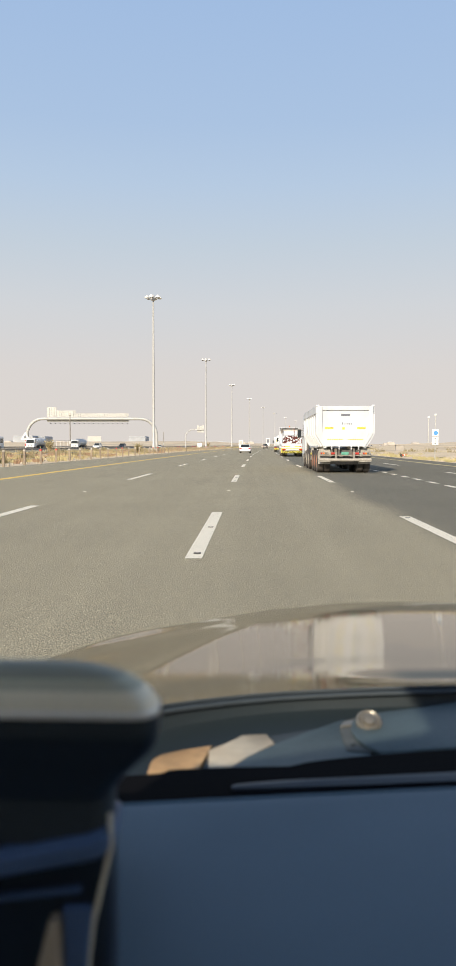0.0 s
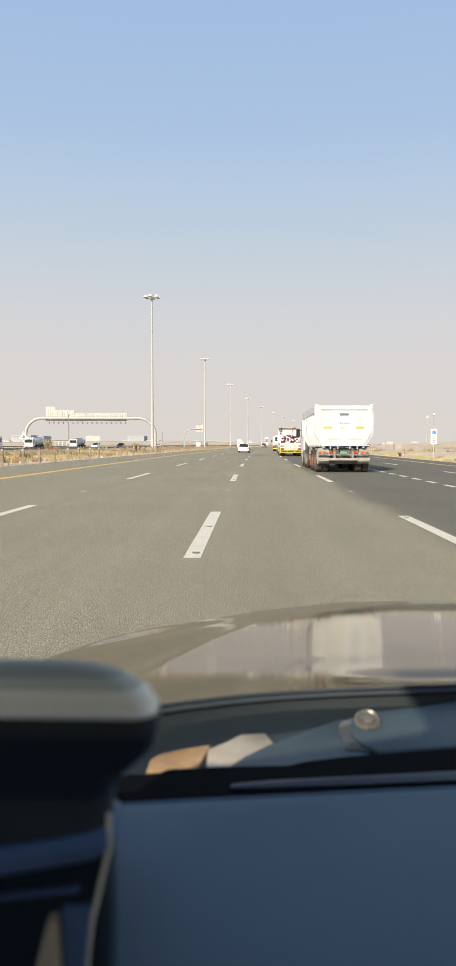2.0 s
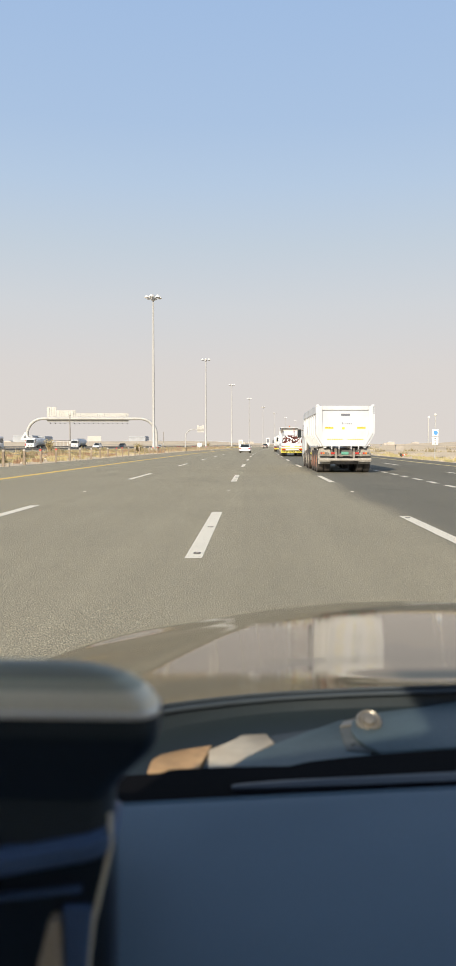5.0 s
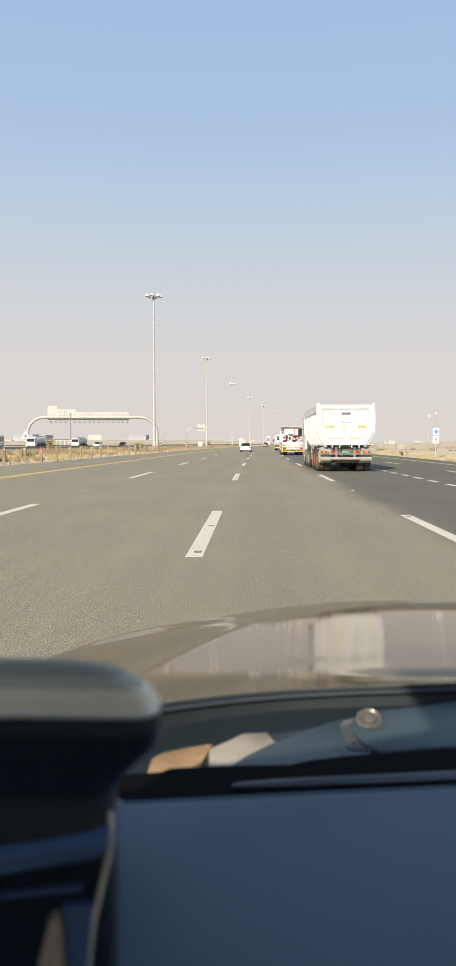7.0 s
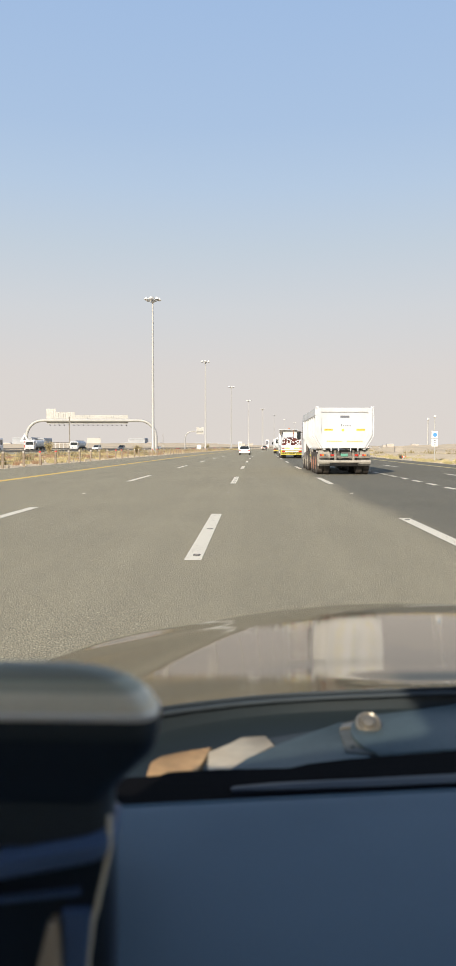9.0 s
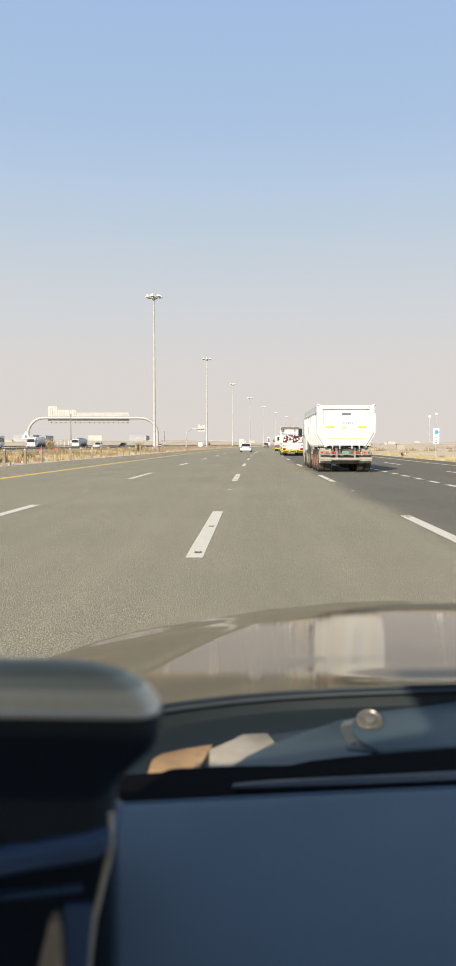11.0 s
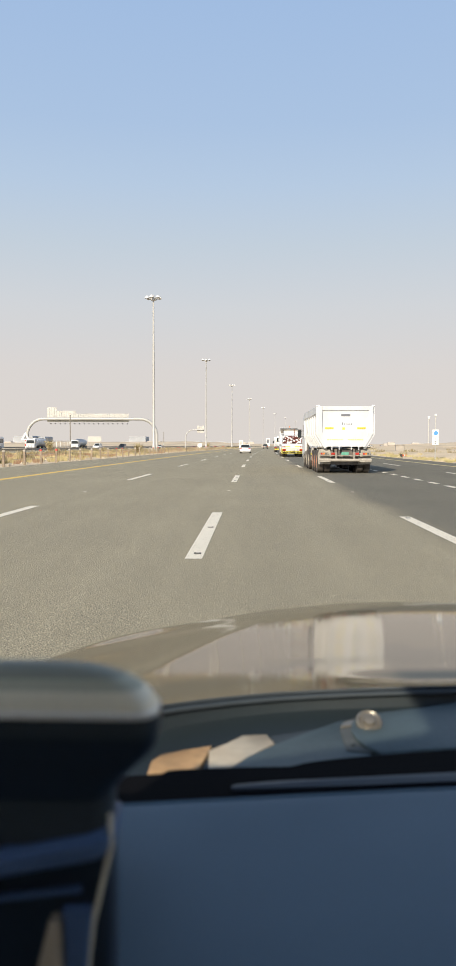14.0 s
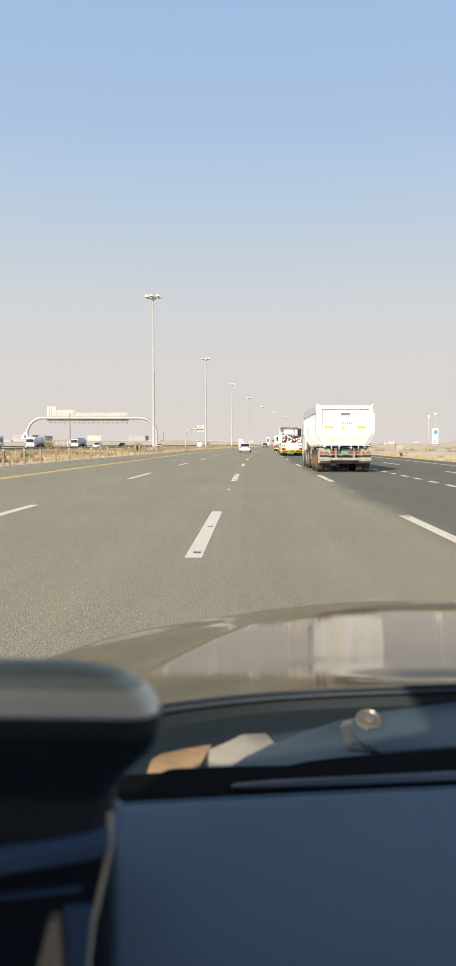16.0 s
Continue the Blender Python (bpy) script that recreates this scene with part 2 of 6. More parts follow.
gloss["Specular IOR Level"].default_value, gloss["Specular Tint"].default_value = 0.27, (1.0, 0.9, 0.74, 1)
gloss["Roughness"].default_value, gloss["Coat Roughness"].default_value = 0.075, 0.05
SCUTTLE = material("scuttle_tan_paint", (0.5, 0.43, 0.32), 0.5, vary=0.1, grain=80, patch=9, second=(0.36, 0.26, 0.16))
SCUTTLE_RUST = material("scuttle_rust_brown", (0.46, 0.29, 0.14), 0.6, vary=0.15, grain=80, patch=9, second=(0.4, 0.23, 0.1))
COWL = material("cowl_black_plastic", (0.016, 0.024, 0.028), 0.5, vary=0.1, grain=300, patch=6, bump=0.2, depth=0.0005)
SLAT = material("slat_plastic", (0.027, 0.035, 0.046), 0.45, vary=0.05, grain=200)
SEAL = material("rubber_seal", (0.034, 0.044, 0.052), 0.6, vary=0.1, grain=100)
WIPER = material("wiper_arm_paint", (0.064, 0.092, 0.098), 0.45, 0.2, vary=0.08, grain=150, patch=8, bump=0.05, depth=0.0005)
JOINT = material("joint_brown_grey", (0.085, 0.09, 0.082), 0.5, 0.2, vary=0.1, grain=150, patch=20)
STEEL = material("bright_steel", (0.24, 0.22, 0.185), 0.32, 0.6, vary=0.08, grain=100)
DASH = material("dashboard_soft_plastic", (0.074, 0.127, 0.172), 0.62, vary=0.06, grain=700, patch=5, bump=0.35, depth=0.0006)
DASH_BLACK = material("vent_black_plastic", (0.003, 0.003, 0.004), 0.9, vary=0.1, grain=300)
DASH_BLACK.node_tree.nodes["Principled BSDF"].inputs["Specular IOR Level"].default_value = 0.08
# unseen lining, made pale to bounce warm light onto the holder's cap
CABIN = material("headliner_beige", (0.6, 0.55, 0.46), 0.9, vary=0.06, grain=200, bump=0.1)
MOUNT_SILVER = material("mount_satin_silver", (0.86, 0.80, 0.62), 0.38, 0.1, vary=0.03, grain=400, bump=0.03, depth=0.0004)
# brighter copy of the silver: stands in for the cap's lower highlight
CAP_HIGHLIGHT = material("rim_highlight_silver", (0.9, 0.88, 0.8), 0.3, 0.2, vary=0.03, grain=400, bump=0.02, depth=0.0004)
# two darker copies of the silver: shading towards the cap's top, as colour
MOUNT_SHADED = material("mount_shaded_grey", (0.29, 0.285, 0.215), 0.5, 0.1, vary=0.03, grain=400, bump=0.02, depth=0.0004)
MOUNT_HALF_SHADED = material("mount_half_shaded_grey", (0.49, 0.48, 0.35), 0.45, 0.1, vary=0.03, grain=400, bump=0.02, depth=0.0004)
MOUNT_DARK = material("mount_dark_grey", (0.03, 0.041, 0.05), 0.45, vary=0.06, grain=300, bump=0.02)
MOUNT_BLACK = material("mount_gloss_black", (0.013, 0.021, 0.035), 0.4, vary=0.05, grain=300, bump=0.02)
# blue raised to stand in for bluish reflections on the ledge
MOUNT_GREY = material("mount_slate_plastic", (0.09, 0.15, 0.28), 0.35, vary=0.05, grain=300)


def clear_glass():
    m = bpy.data.materials.new("clear_glass")
    m.use_nodes = True
    n, l = m.node_tree.nodes, m.node_tree.links
    n.remove(n["Principled BSDF"])
    see, shine, mix = n.new("ShaderNodeBsdfTransparent"), n.new("ShaderNodeBsdfGlossy"), n.new("ShaderNodeMixShader")
    shine.inputs["Roughness"].default_value = 0.02
    mix.inputs[0].default_value = 0.05
    l.new(see.outputs[0], mix.inputs[1])
    l.new(shine.outputs[0], mix.inputs[2])
    l.new(mix.outputs[0], n["Material Output"].inputs[0])
    return m


CLEAR_GLASS = clear_glass()


# ---- mesh helpers ----
def part(name, bm, mat, parent=None, label="", smooth=False):
    bmesh.ops.recalc_face_normals(bm, faces=bm.faces)
    me = bpy.data.meshes.new(name)
    bm.to_mesh(me)
    bm.free()
    if smooth:
        me.shade_smooth()
        me.set_sharp_from_angle(angle=radians(38))
    me.materials.append(mat)
    ob = new(name, me)
    if parent is not None:
        ob.parent = parent
    if label:
        tagged(ob, label)
    return ob


def box(bm, x0, x1, y0, y1, z0, z1, bevel=0.0):
    vs = [bm.verts.new((x, y, z)) for x in (x0, x1) for y in (y0, y1) for z in (z0, z1)]
    fs = [bm.faces.new([vs[i] for i in q]) for q in ((0, 1, 3, 2), (4, 6, 7, 5), (0, 4, 5, 1), (2, 3, 7, 6), (0, 2, 6, 4), (1, 5, 7, 3))]
    if bevel:
        bmesh.ops.bevel(bm, geom=list({e for f in fs for e in f.edges}), offset=bevel, segments=1, affect="EDGES", profile=0.5)
    return bm


def one_box(x0, x1, y0, y1, z0, z1, bevel=0.0):
    return box(bmesh.new(), x0, x1, y0, y1, z0, z1, bevel)


def rod(bm, a, b, r, r2=None, n=10, caps=True):
    a, b = Vector(a), Vector(b)
    q = (b - a).to_track_quat("Z", "Y")
    r2 = r if r2 is None else r2
    ra = [bm.verts.new(a + q @ Vector((r * math.cos(i * math.tau / n), r * math.sin(i * math.tau / n), 0))) for i in range(n)]
    rb = [bm.verts.new(b + q @ Vector((r2 * math.cos(i * math.tau / n), r2 * math.sin(i * math.tau / n), 0))) for i in range(n)]
    for i in range(n):
        bm.faces.new((ra[i], ra[(i + 1) % n], rb[(i + 1) % n], rb[i]))
    if caps:
        bm.faces.new(ra[::-1])
        bm.faces.new(rb)
    return bm


def tube(bm, path, r, n=10):
    """A bent pipe through the points of a path."""
    path = [Vector(p) for p in path]
    rings = []
    for i, p in enumerate(path):
        d = (path[min(i + 1, len(path) - 1)] - path[max(i - 1, 0)]).normalized()
        side = d.cross(Vector((0, 1, 0)))
        if side.length < 0.1:
            side = d.cross(Vector((1, 0, 0)))
        side.normalize()
        up = side.cross(d)
        rings.append([bm.verts.new(p + r * (math.cos(k * math.tau / n) * side + math.sin(k * math.tau / n) * up)) for k in range(n)])
    for a, b in zip(rings, rings[1:]):
        for k in range(n):
            bm.faces.new((a[k], a[(k + 1) % n], b[(k + 1) % n], b[k]))
    bm.faces.new(rings[0][::-1])
    bm.faces.new(rings[-1])
    return bm


def lathe(bm, profile, n=24, axis="z", at=(0, 0, 0)):
    """A turned shape: profile of (radius, along)."""
    rings = []
    for r, h in profile:
        ring = []
        for k in range(n):
            c, s = r * math.cos(k * math.tau / n), r * math.sin(k * math.tau / n)
            v = {"z": (c, s, h), "x": (h, c, s), "y": (c, h, s)}[axis]
            ring.append(bm.verts.new(Vector(v) + Vector(at)))
        rings.append(ring)
    for a, b in zip(rings, rings[1:]):
        for k in range(n):
            bm.faces.new((a[k], a[(k + 1) % n], b[(k + 1) % n], b[k]))
    bm.faces.new(rings[0][::-1])
    bm.faces.new(rings[-1])
    return bm


def prism(bm, outline, a, b, axis="x"):
    """An outline pushed from a to b along an axis: (y, z) for x, (x, z) for y, (x, y) for z."""
    def put(p, t):
        return {"x": (t, p[0], p[1]), "y": (p[0], t, p[1]), "z": (p[0], p[1], t)}[axis]
    lo = [bm.verts.new(put(p, a)) for p in outline]
    hi = [bm.verts.new(put(p, b)) for p in outline]
    k = len(outline)
    for i in range(k):
        bm.faces.new((lo[i], lo[(i + 1) % k], hi[(i + 1) % k], hi[i]))
    bm.faces.new(lo[::-1])
    bm.faces.new(hi)
    return bm


def thing(name, x, y, z, label, category, group="", turn=0.0):
    e = new(name)
    e.matrix_basis = pose(x, y, z, 0, 0, turn)
    return tagged(e, label, category, group)


def bend(y):
    """How far the road has bent to the right at y metres ahead."""
    return 0.95e-4 * y * y if y > 0 else 0.0


def lane_turn(y):
    return -math.degrees(math.atan(2 * 0.95e-4 * max(y, 0)))


# ---- ground and road ----
def ground():
    """Open desert: one sheet with low swells away from the road."""
    xs = sorted({*range(-120, 121, 4), *[s * round(120 * 1.16 ** k) for k in range(1, 26) for s in (-1, 1)]})
    ys = sorted({*range(-40, 240, 6), *[round(240 * 1.12 ** k) for k in range(1, 27)], *[-round(40 * 1.3 ** k) for k in range(1, 16)]})
    me = bpy.data.meshes.new("ground")
    vs = []
    for y in ys:
        for x in xs:
            off = x - bend(y)
            far = max(0.0, min(1.0, (abs(off + 14) - 48) / 60))
            near = 1.0 if (off > 17 or -34 < off < -17) else 0.0
            z = -0.06 + near * 0.12 * noise.noise((x * 0.12, y * 0.12, 0)) + far * 0.9 * noise.noise((x * 0.02, y * 0.02, 3))
            if 17 < off < 60:
                z += 0.35 * max(0, noise.noise((off * 0.07, y * 0.03, 7))) + 0.5 * max(0, noise.noise((off * 0.05, y * 0.012, 1)))
                # low banks of loose sand along the verge
                z += 0.5 * math.exp(-((off - 23 - 2 * noise.noise((y * 0.02, 0, 9))) / 2.4) ** 2) * max(0.0, 0.45 + noise.noise((y * 0.04, 2, 4)))
                z += 0.9 * math.exp(-((off - 37 - 4 * noise.noise((y * 0.015, 5, 9))) / 3.5) ** 2) * max(0.0, 0.5 + noise.noise((y * 0.03, 8, 4)))
            for mx, my, mw, ml, mh in ((31, 165, 5, 14, 1.5), (42, 210, 8, 22, 1.9), (58, 330, 14, 40, 2.4), (95, 520, 30, 60, 3.0), (60, 120, 9, 20, 1.0)):
                z += mh * math.exp(-((off - mx) / mw) ** 2 - ((y - my) / ml) ** 2) * (0.8 + 0.4 * noise.noise((x * 0.3, y * 0.2, 5)))
            # the desert rises a little towards the horizon
            away = max(0.0, min(1.0, (math.hypot(x, y) - 260) / (900 if off < 0 else 620))) * max(0.0, min(1.0, (abs(off + 14) - 90) / 120))
            z += away * (5.5 + 3.5 * noise.noise((x * 0.004, y * 0.002, 11)) + 1.5 * noise.noise((x * 0.02, y * 0.01, 12)))
            vs.append((x, y, z))
    w = len(xs)
    fs = [(j * w + i, j * w + i + 1, (j + 1) * w + i + 1, (j + 1) * w + i) for j in range(len(ys) - 1) for i in range(w - 1)]
    me.from_pydata(vs, [], fs)
    me.shade_smooth()
    me.materials.append(SAND)
    tagged(new("ground", me), "pale sandy desert ground with low swells", "ground", kind="structure")


def strip(name, x0, x1, y0, y1, z, mat, step=12.0, thick=0.0):
    """A band that follows the road between two offsets; its UV is in metres across and along."""
    count = max(1, int((y1 - y0) / step))
    me = bpy.data.meshes.new(name)
    vs, fs, uv = [], [], []
    for i in range(count + 1):
        y = y0 + (y1 - y0) * i / count
        for x in (x0, x1):
            vs.append((x + bend(y), y, z))
            uv.append((x, y))
        if thick:
            for x in (x0, x1):
                vs.append((x + bend(y), y, z - thick))
                uv.append((x, y))
    k = 4 if thick else 2
    for i in range(count):
        a, b = i * k, (i + 1) * k
        fs.append((a, a + 1, b + 1, b))
        if thick:
            fs += [(a + 2, a, b, b + 2), (a + 1, a + 3, b + 3, b + 1)]
    if thick:
        fs += [(0, 2, 3, 1), (count * k, count * k + 1, count * k + 3, count * k + 2)]
    me.from_pydata(vs, [], fs)
    layer = me.uv_layers.new(name="UVMap")
    for loop in me.loops:
        layer.data[loop.index].uv = uv[loop.vertex_index]
    me.materials.append(mat)
    return new(name, me)


ground()
road = tagged(strip("road", -14.5, 14.8, -60, 1700, 0.0, ASPHALT, 8, 0.15), "sunlit grey asphalt motorway with worn lanes", "road", kind="structure")
far_road = tagged(strip("road_opposite", -72, -38.5, -60, 1700, 0.0, ASPHALT, 8, 0.15), "opposite carriageway of grey asphalt", "road", kind="structure")


def line(x0, x1, y0, y1, mat, name, z=0.004, parent=None):
    ob = strip(name, x0, x1, y0, y1, z, mat, 8)
    ob.parent = parent or road
    return ob


line(-9.63, -9.27, -20, 1500, PAINT_YELLOW, "yellow_edge_line")
line(12.3, 12.56, -20, 1500, PAINT_YELLOW_DUSTY, "yellow_edge_line")
line(6.22, 6.4, 62, 1200, PAINT_WHITE, "white_lane_line")
line(-40.2, -40.0, -20, 1500, PAINT_YELLOW, "yellow_edge_line", parent=far_road)
line(-68.2, -68.0, -20, 1500, PAINT_YELLOW, "yellow_edge_line", parent=far_road)


def dashes(x, start, length, cycle, count, parent, wide=0.2):
    for i in range(count):
        y = start + i * cycle
        line(x - wide / 2, x + wide / 2, y, y + length, PAINT_WHITE, "lane_dash", parent=parent)


dashes(-0.66, 8.6, 6.0, 18.2, 26, road)
dashes(2.80, 8.3, 5.6, 18.2, 26, road)
dashes(-4.62, 10.0, 6.0, 18.2, 26, road)
dashes(9.4, 13.0, 6.0, 18.2, 20, road)
dashes(6.31, 6.0, 1.3, 2.5, 22, road)
for lane in (-45, -50, -55, -60):
    dashes(lane, 60.0, 6.0, 18.2, 14, far_road)


def flush_stud(x, y):
    """A dark square road stud set into a lane dash, worn at its edges."""
    bm = bmesh.new()
    prism(bm, [(x - 0.042, y - 0.05), (x + 0.038, y - 0.055), (x + 0.043, y + 0.045), (x + 0.01, y + 0.055), (x - 0.04, y + 0.048)], 0.004, 0.012, "z")
    stud = part("flush_stud", bm, SMUDGE, road, "dark worn road stud")
    bm = bmesh.new()
    box(bm, x - 0.02, x + 0.024, y - 0.02, y + 0.012, 0.012, 0.015)
    part("stud_lens", bm, CAP_GREY, stud)


def crack_patch(x, y, wide, deep, count, seed):
    """Jagged splits and flaked bits where the paint of a dash has broken up."""
    rng = random.Random(seed)
    bm = bmesh.new()
    for _ in range(count):
        cx, cy = x + rng.uniform(-wide, wide), y + rng.uniform(-deep, deep)
        half, thick, lean = rng.uniform(0.006, 0.03), rng.uniform(0.003, 0.008), rng.uniform(-0.5, 0.5)
        top, low = [], []
        for k in range(5):
            u = -half + half * k / 2
            mid = cy + lean * u + rng.uniform(-0.012, 0.012)
            w = thick * (0.25 if k in (0, 4) else rng.uniform(0.6, 1.3))
            top.append(bm.verts.new((cx + u, mid + w, 0.0075)))
            low.append(bm.verts.new((cx + u, mid - w, 0.0075)))
        for k in range(4):
            bm.faces.new((low[k], low[k + 1], top[k + 1], top[k]))
    part("paint_cracks", bm, CRACK, road, "dark cracks in the white paint")


for y in (9.0, 11.9, 27.9, 30.2):
    flush_stud(-0.64 + bend(y), y)
for y in (9.4, 13.6, 28.0):
    flush_stud(2.80 + bend(y), y)
for k, (x, y, wide, deep, count) in enumerate(((-0.66, 9.5, 0.07, 0.25, 12), (-0.65, 10.5, 0.06, 0.3, 8), (-0.65, 13.2, 0.06, 0.6, 8), (2.80, 10.6, 0.07, 0.5, 9), (2.80, 12.6, 0.07, 0.5, 7), (-0.6, 29.0, 0.07, 0.5, 8), (-4.6, 14.6, 0.07, 0.8, 8))):
    crack_patch(x, y, wide, deep, count, 60 + k)


def road_stud(x, y):
    bm = bmesh.new()
    prism(bm, [(-0.045, 0.0), (0.045, 0.0), (0.025, 0.016), (-0.025, 0.016)], x - 0.04, x + 0.04, "x")
    for v in bm.verts:
        v.co.y += y
    part("road_stud", bm, CAP_GREY, road)


for i in range(5):
    for k, x in enumerate((-0.66, 2.80, -4.62)):
        y = 21.6 + 36.4 * i - 0.4 * k
        road_stud(x + bend(y), y)


# ---- lamp masts ----
def lamp_mast(x, y):
    t = thing("lamp_mast", x, y, -0.1, "tall pale steel lamp mast with a ring of six floodlights", "street lamp", "lamp masts along the median")
    part("base", one_box(-0.9, 0.9, -0.9, 0.9, 0, 0.75, 0.05), CONCRETE, t, "square concrete footing")
    bm = lathe(bmesh.new(), [(0.33, 0.75), (0.33, 1.6), (0.28, 1.7), (0.25, 10), (0.19, 20), (0.14, 28.4)], 14)
    part("shaft", bm, GALVANISED, t, smooth=True)
    part("flange", lathe(bmesh.new(), [(0.5, 0.72), (0.5, 0.8), (0.38, 0.82)], 14), GALVANISED, t)
    part("hub", lathe(bmesh.new(), [(0.2, 28.2), (0.42, 28.25), (0.45, 28.75), (0.3, 29.1), (0.08, 29.3)], 14), GALVANISED, t, smooth=True)
    for k in range(6):
        a = k * math.tau / 6 + 0.35
        c, s = math.cos(a), math.sin(a)
        arm = part("arm", rod(bmesh.new(), (0.3 * c, 0.3 * s, 28.6), (1.05 * c, 1.05 * s, 28.75), 0.06, n=8), GALVANISED, t)
        head = lathe(bmesh.new(), [(0.08, 29.12), (0.17, 29.09), (0.27, 28.94), (0.42, 28.76), (0.44, 28.64)], 14, at=(1.2 * c, 1.2 * s, 0))
        h = part("lamp_head", head, LAMP_WHITE, arm, "white bell-shaped floodlight", smooth=True)
        part("lens", lathe(bmesh.new(), [(0.39, 28.62), (0.26, 28.55)], 14, at=(1.2 * c, 1.2 * s, 0)), LAMP_GLASS, arm)
    return t


MAST_X, MAST_Y, MAST_STEP = -20.1, 142.0, 103.0
mast = lamp_mast(MAST_X + bend(MAST_Y), MAST_Y)
for k in (-2, -1, *range(1, 13)):
    y = MAST_Y + k * MAST_STEP
    copy_thing(mast, pose(MAST_X + bend(y), y, -0.1, 0, 0, 13 * k))


# ---- median fence ----
def fence():
    t = thing("median_fence", -15.4, 0, 0, "low wire fence of weathered posts with white tops", "fence")
    for i in range(60):
        y = 26 + 4.05 * i
        x = bend(y) + 0.05 * math.sin(i * 2.3)
        lean = 0.05 * math.sin(i * 4.1)
        bm = bmesh.new()
        prism(bm, [(-0.075, -0.1), (0.075, -0.1), (0.07 + lean, 0.96), (0.0 + lean, 1.02), (-0.07 + lean, 0.96)], y - 0.05, y + 0.05, "y")
        for v in bm.verts:
            v.co.x += x
        p = part("post", bm, POST_BROWN, t)
        part("reflector_cap", one_box(x + lean - 0.078, x + lean + 0.078, y - 0.055, y + 0.055, 0.86, 0.98, 0.008), SIGN_RED if i % 7 in (0, 1) else CAP_GREY, p, "red reflector cap" if i % 7 in (0, 1) else "dusty white reflector cap")
    for z in (0.35, 0.65):
        bm = bmesh.new()
        tube(bm, [(bend(y), y, z + 0.01 * math.sin(y)) for y in range(26, 264, 4)], 0.006, 4)
        part("wire", bm, GALVANISED, t)


fence()


def guard_rail(x):
    t = thing("guard_rail", x, 0, 0, "grey corrugated steel guard rail on short posts", "guard rail", "guard rails of the opposite carriageway")
    prof = [(0, 0.42), (0.08, 0.5), (0.02, 0.58), (0.08, 0.66), (0, 0.75), (-0.02, 0.75), (0.05, 0.66), (-0.01, 0.58), (0.05, 0.5), (-0.02, 0.42)]
    me = bpy.data.meshes.new("beam")
    vs, fs = [], []
    ys = list(range(60, 900, 12))
    for y in ys:
        vs += [(bend(y) + a, y, b) for a, b in prof]
    k = len(prof)
    for j in range(len(ys) - 1):
        fs += [(j * k + i, j * k + (i + 1) % k, (j + 1) * k + (i + 1) % k, (j + 1) * k + i) for i in range(k)]
    me.from_pydata(vs, [], fs)
    me.materials.append(DUSTY)
    new("beam", me).parent = t
    for i in range(70):
        y = 60 + 4 * i
        part("post", one_box(bend(y) - 0.09, bend(y) - 0.01, y - 0.06, y + 0.06, -0.1, 0.72), DUSTY, t)


guard_rail(-37.2)
guard_rail(-73.5)


# ---- vegetation ----
def tufts(name, spots, mat, label, high, blades, seed):
    rng = random.Random(seed)
    vs, fs = [], []
    for x, y, s in spots:
        for _ in range(blades):
            a = rng.random() * math.tau
            r = s * 0.8 * math.sqrt(rng.random())
            bx, by = x + r * math.cos(a), y + r * math.sin(a)
            h = high * s * (0.5 + 0.8 * rng.random())
            w = 0.018 + 0.03 * s
            lx, ly = rng.uniform(-0.35, 0.35) * h, rng.uniform(-0.35, 0.35) * h
            o = len(vs)
            vs += [(bx - w, by, -0.12), (bx + w, by + 0.02, -0.12), (bx + w * 0.6 + lx * 0.5, by + ly * 0.5, h * 0.6), (bx + lx, by + ly, h)]
            fs += [(o, o + 1, o + 2), (o, o + 2, o + 3)]
    me = bpy.data.meshes.new(name)
    me.from_pydata(vs, [], fs)
    me.materials.append(mat)
    tagged(new(name, me), label, "grass", kind="stuff")


def scatter(seed, count, x0, x1, y0, y1, s0, s1):
    rng = random.Random(seed)
    spots = []
    while len(spots) < count:
        y = y0 + (y1 - y0) * rng.random() ** 1.6
        x = rng.uniform(x0, x1)
        if noise.noise((x * 0.13, y * 0.05, seed)) + 0.25 * rng.random() > 0.02:
            spots.append((x + bend(y), y, rng.uniform(s0, s1)))
    return spots


def stones(name, seed, count, x0, x1, y0, y1, label):
    """Pale rubble lying on the sand."""
    rng = random.Random(seed)
    vs, fs = [], []
    for _ in range(count):
        y = y0 + (y1 - y0) * rng.random() ** 1.5
        x = rng.uniform(x0, x1) + bend(y)
        s = rng.uniform(0.06, 0.28) * rng.uniform(0.5, 1)
        o = len(vs)
        ring = [(x + s * rng.uniform(0.7, 1.2) * math.cos(a), y + s * rng.uniform(0.7, 1.2) * math.sin(a)) for a in [k * math.tau / 6 for k in range(6)]]
        vs += [(px, py, -0.12) for px, py in ring] + [(x + 0.6 * (px - x), y + 0.6 * (py - y), s * rng.uniform(0.2, 0.45)) for px, py in ring]
        fs += [(o + k, o + (k + 1) % 6, o + 6 + (k + 1) % 6, o + 6 + k) for k in range(6)] + [tuple(o + 6 + k for k in range(6))]
    me = bpy.data.meshes.new(name)
    me.from_pydata(vs, [], fs)
    me.materials.append(STONE)
    tagged(new(name, me), label, "stones", kind="stuff")


stones("median_stones", 31, 900, -24, -15.0, 24, 260, "pale rubble along the edge of the median")
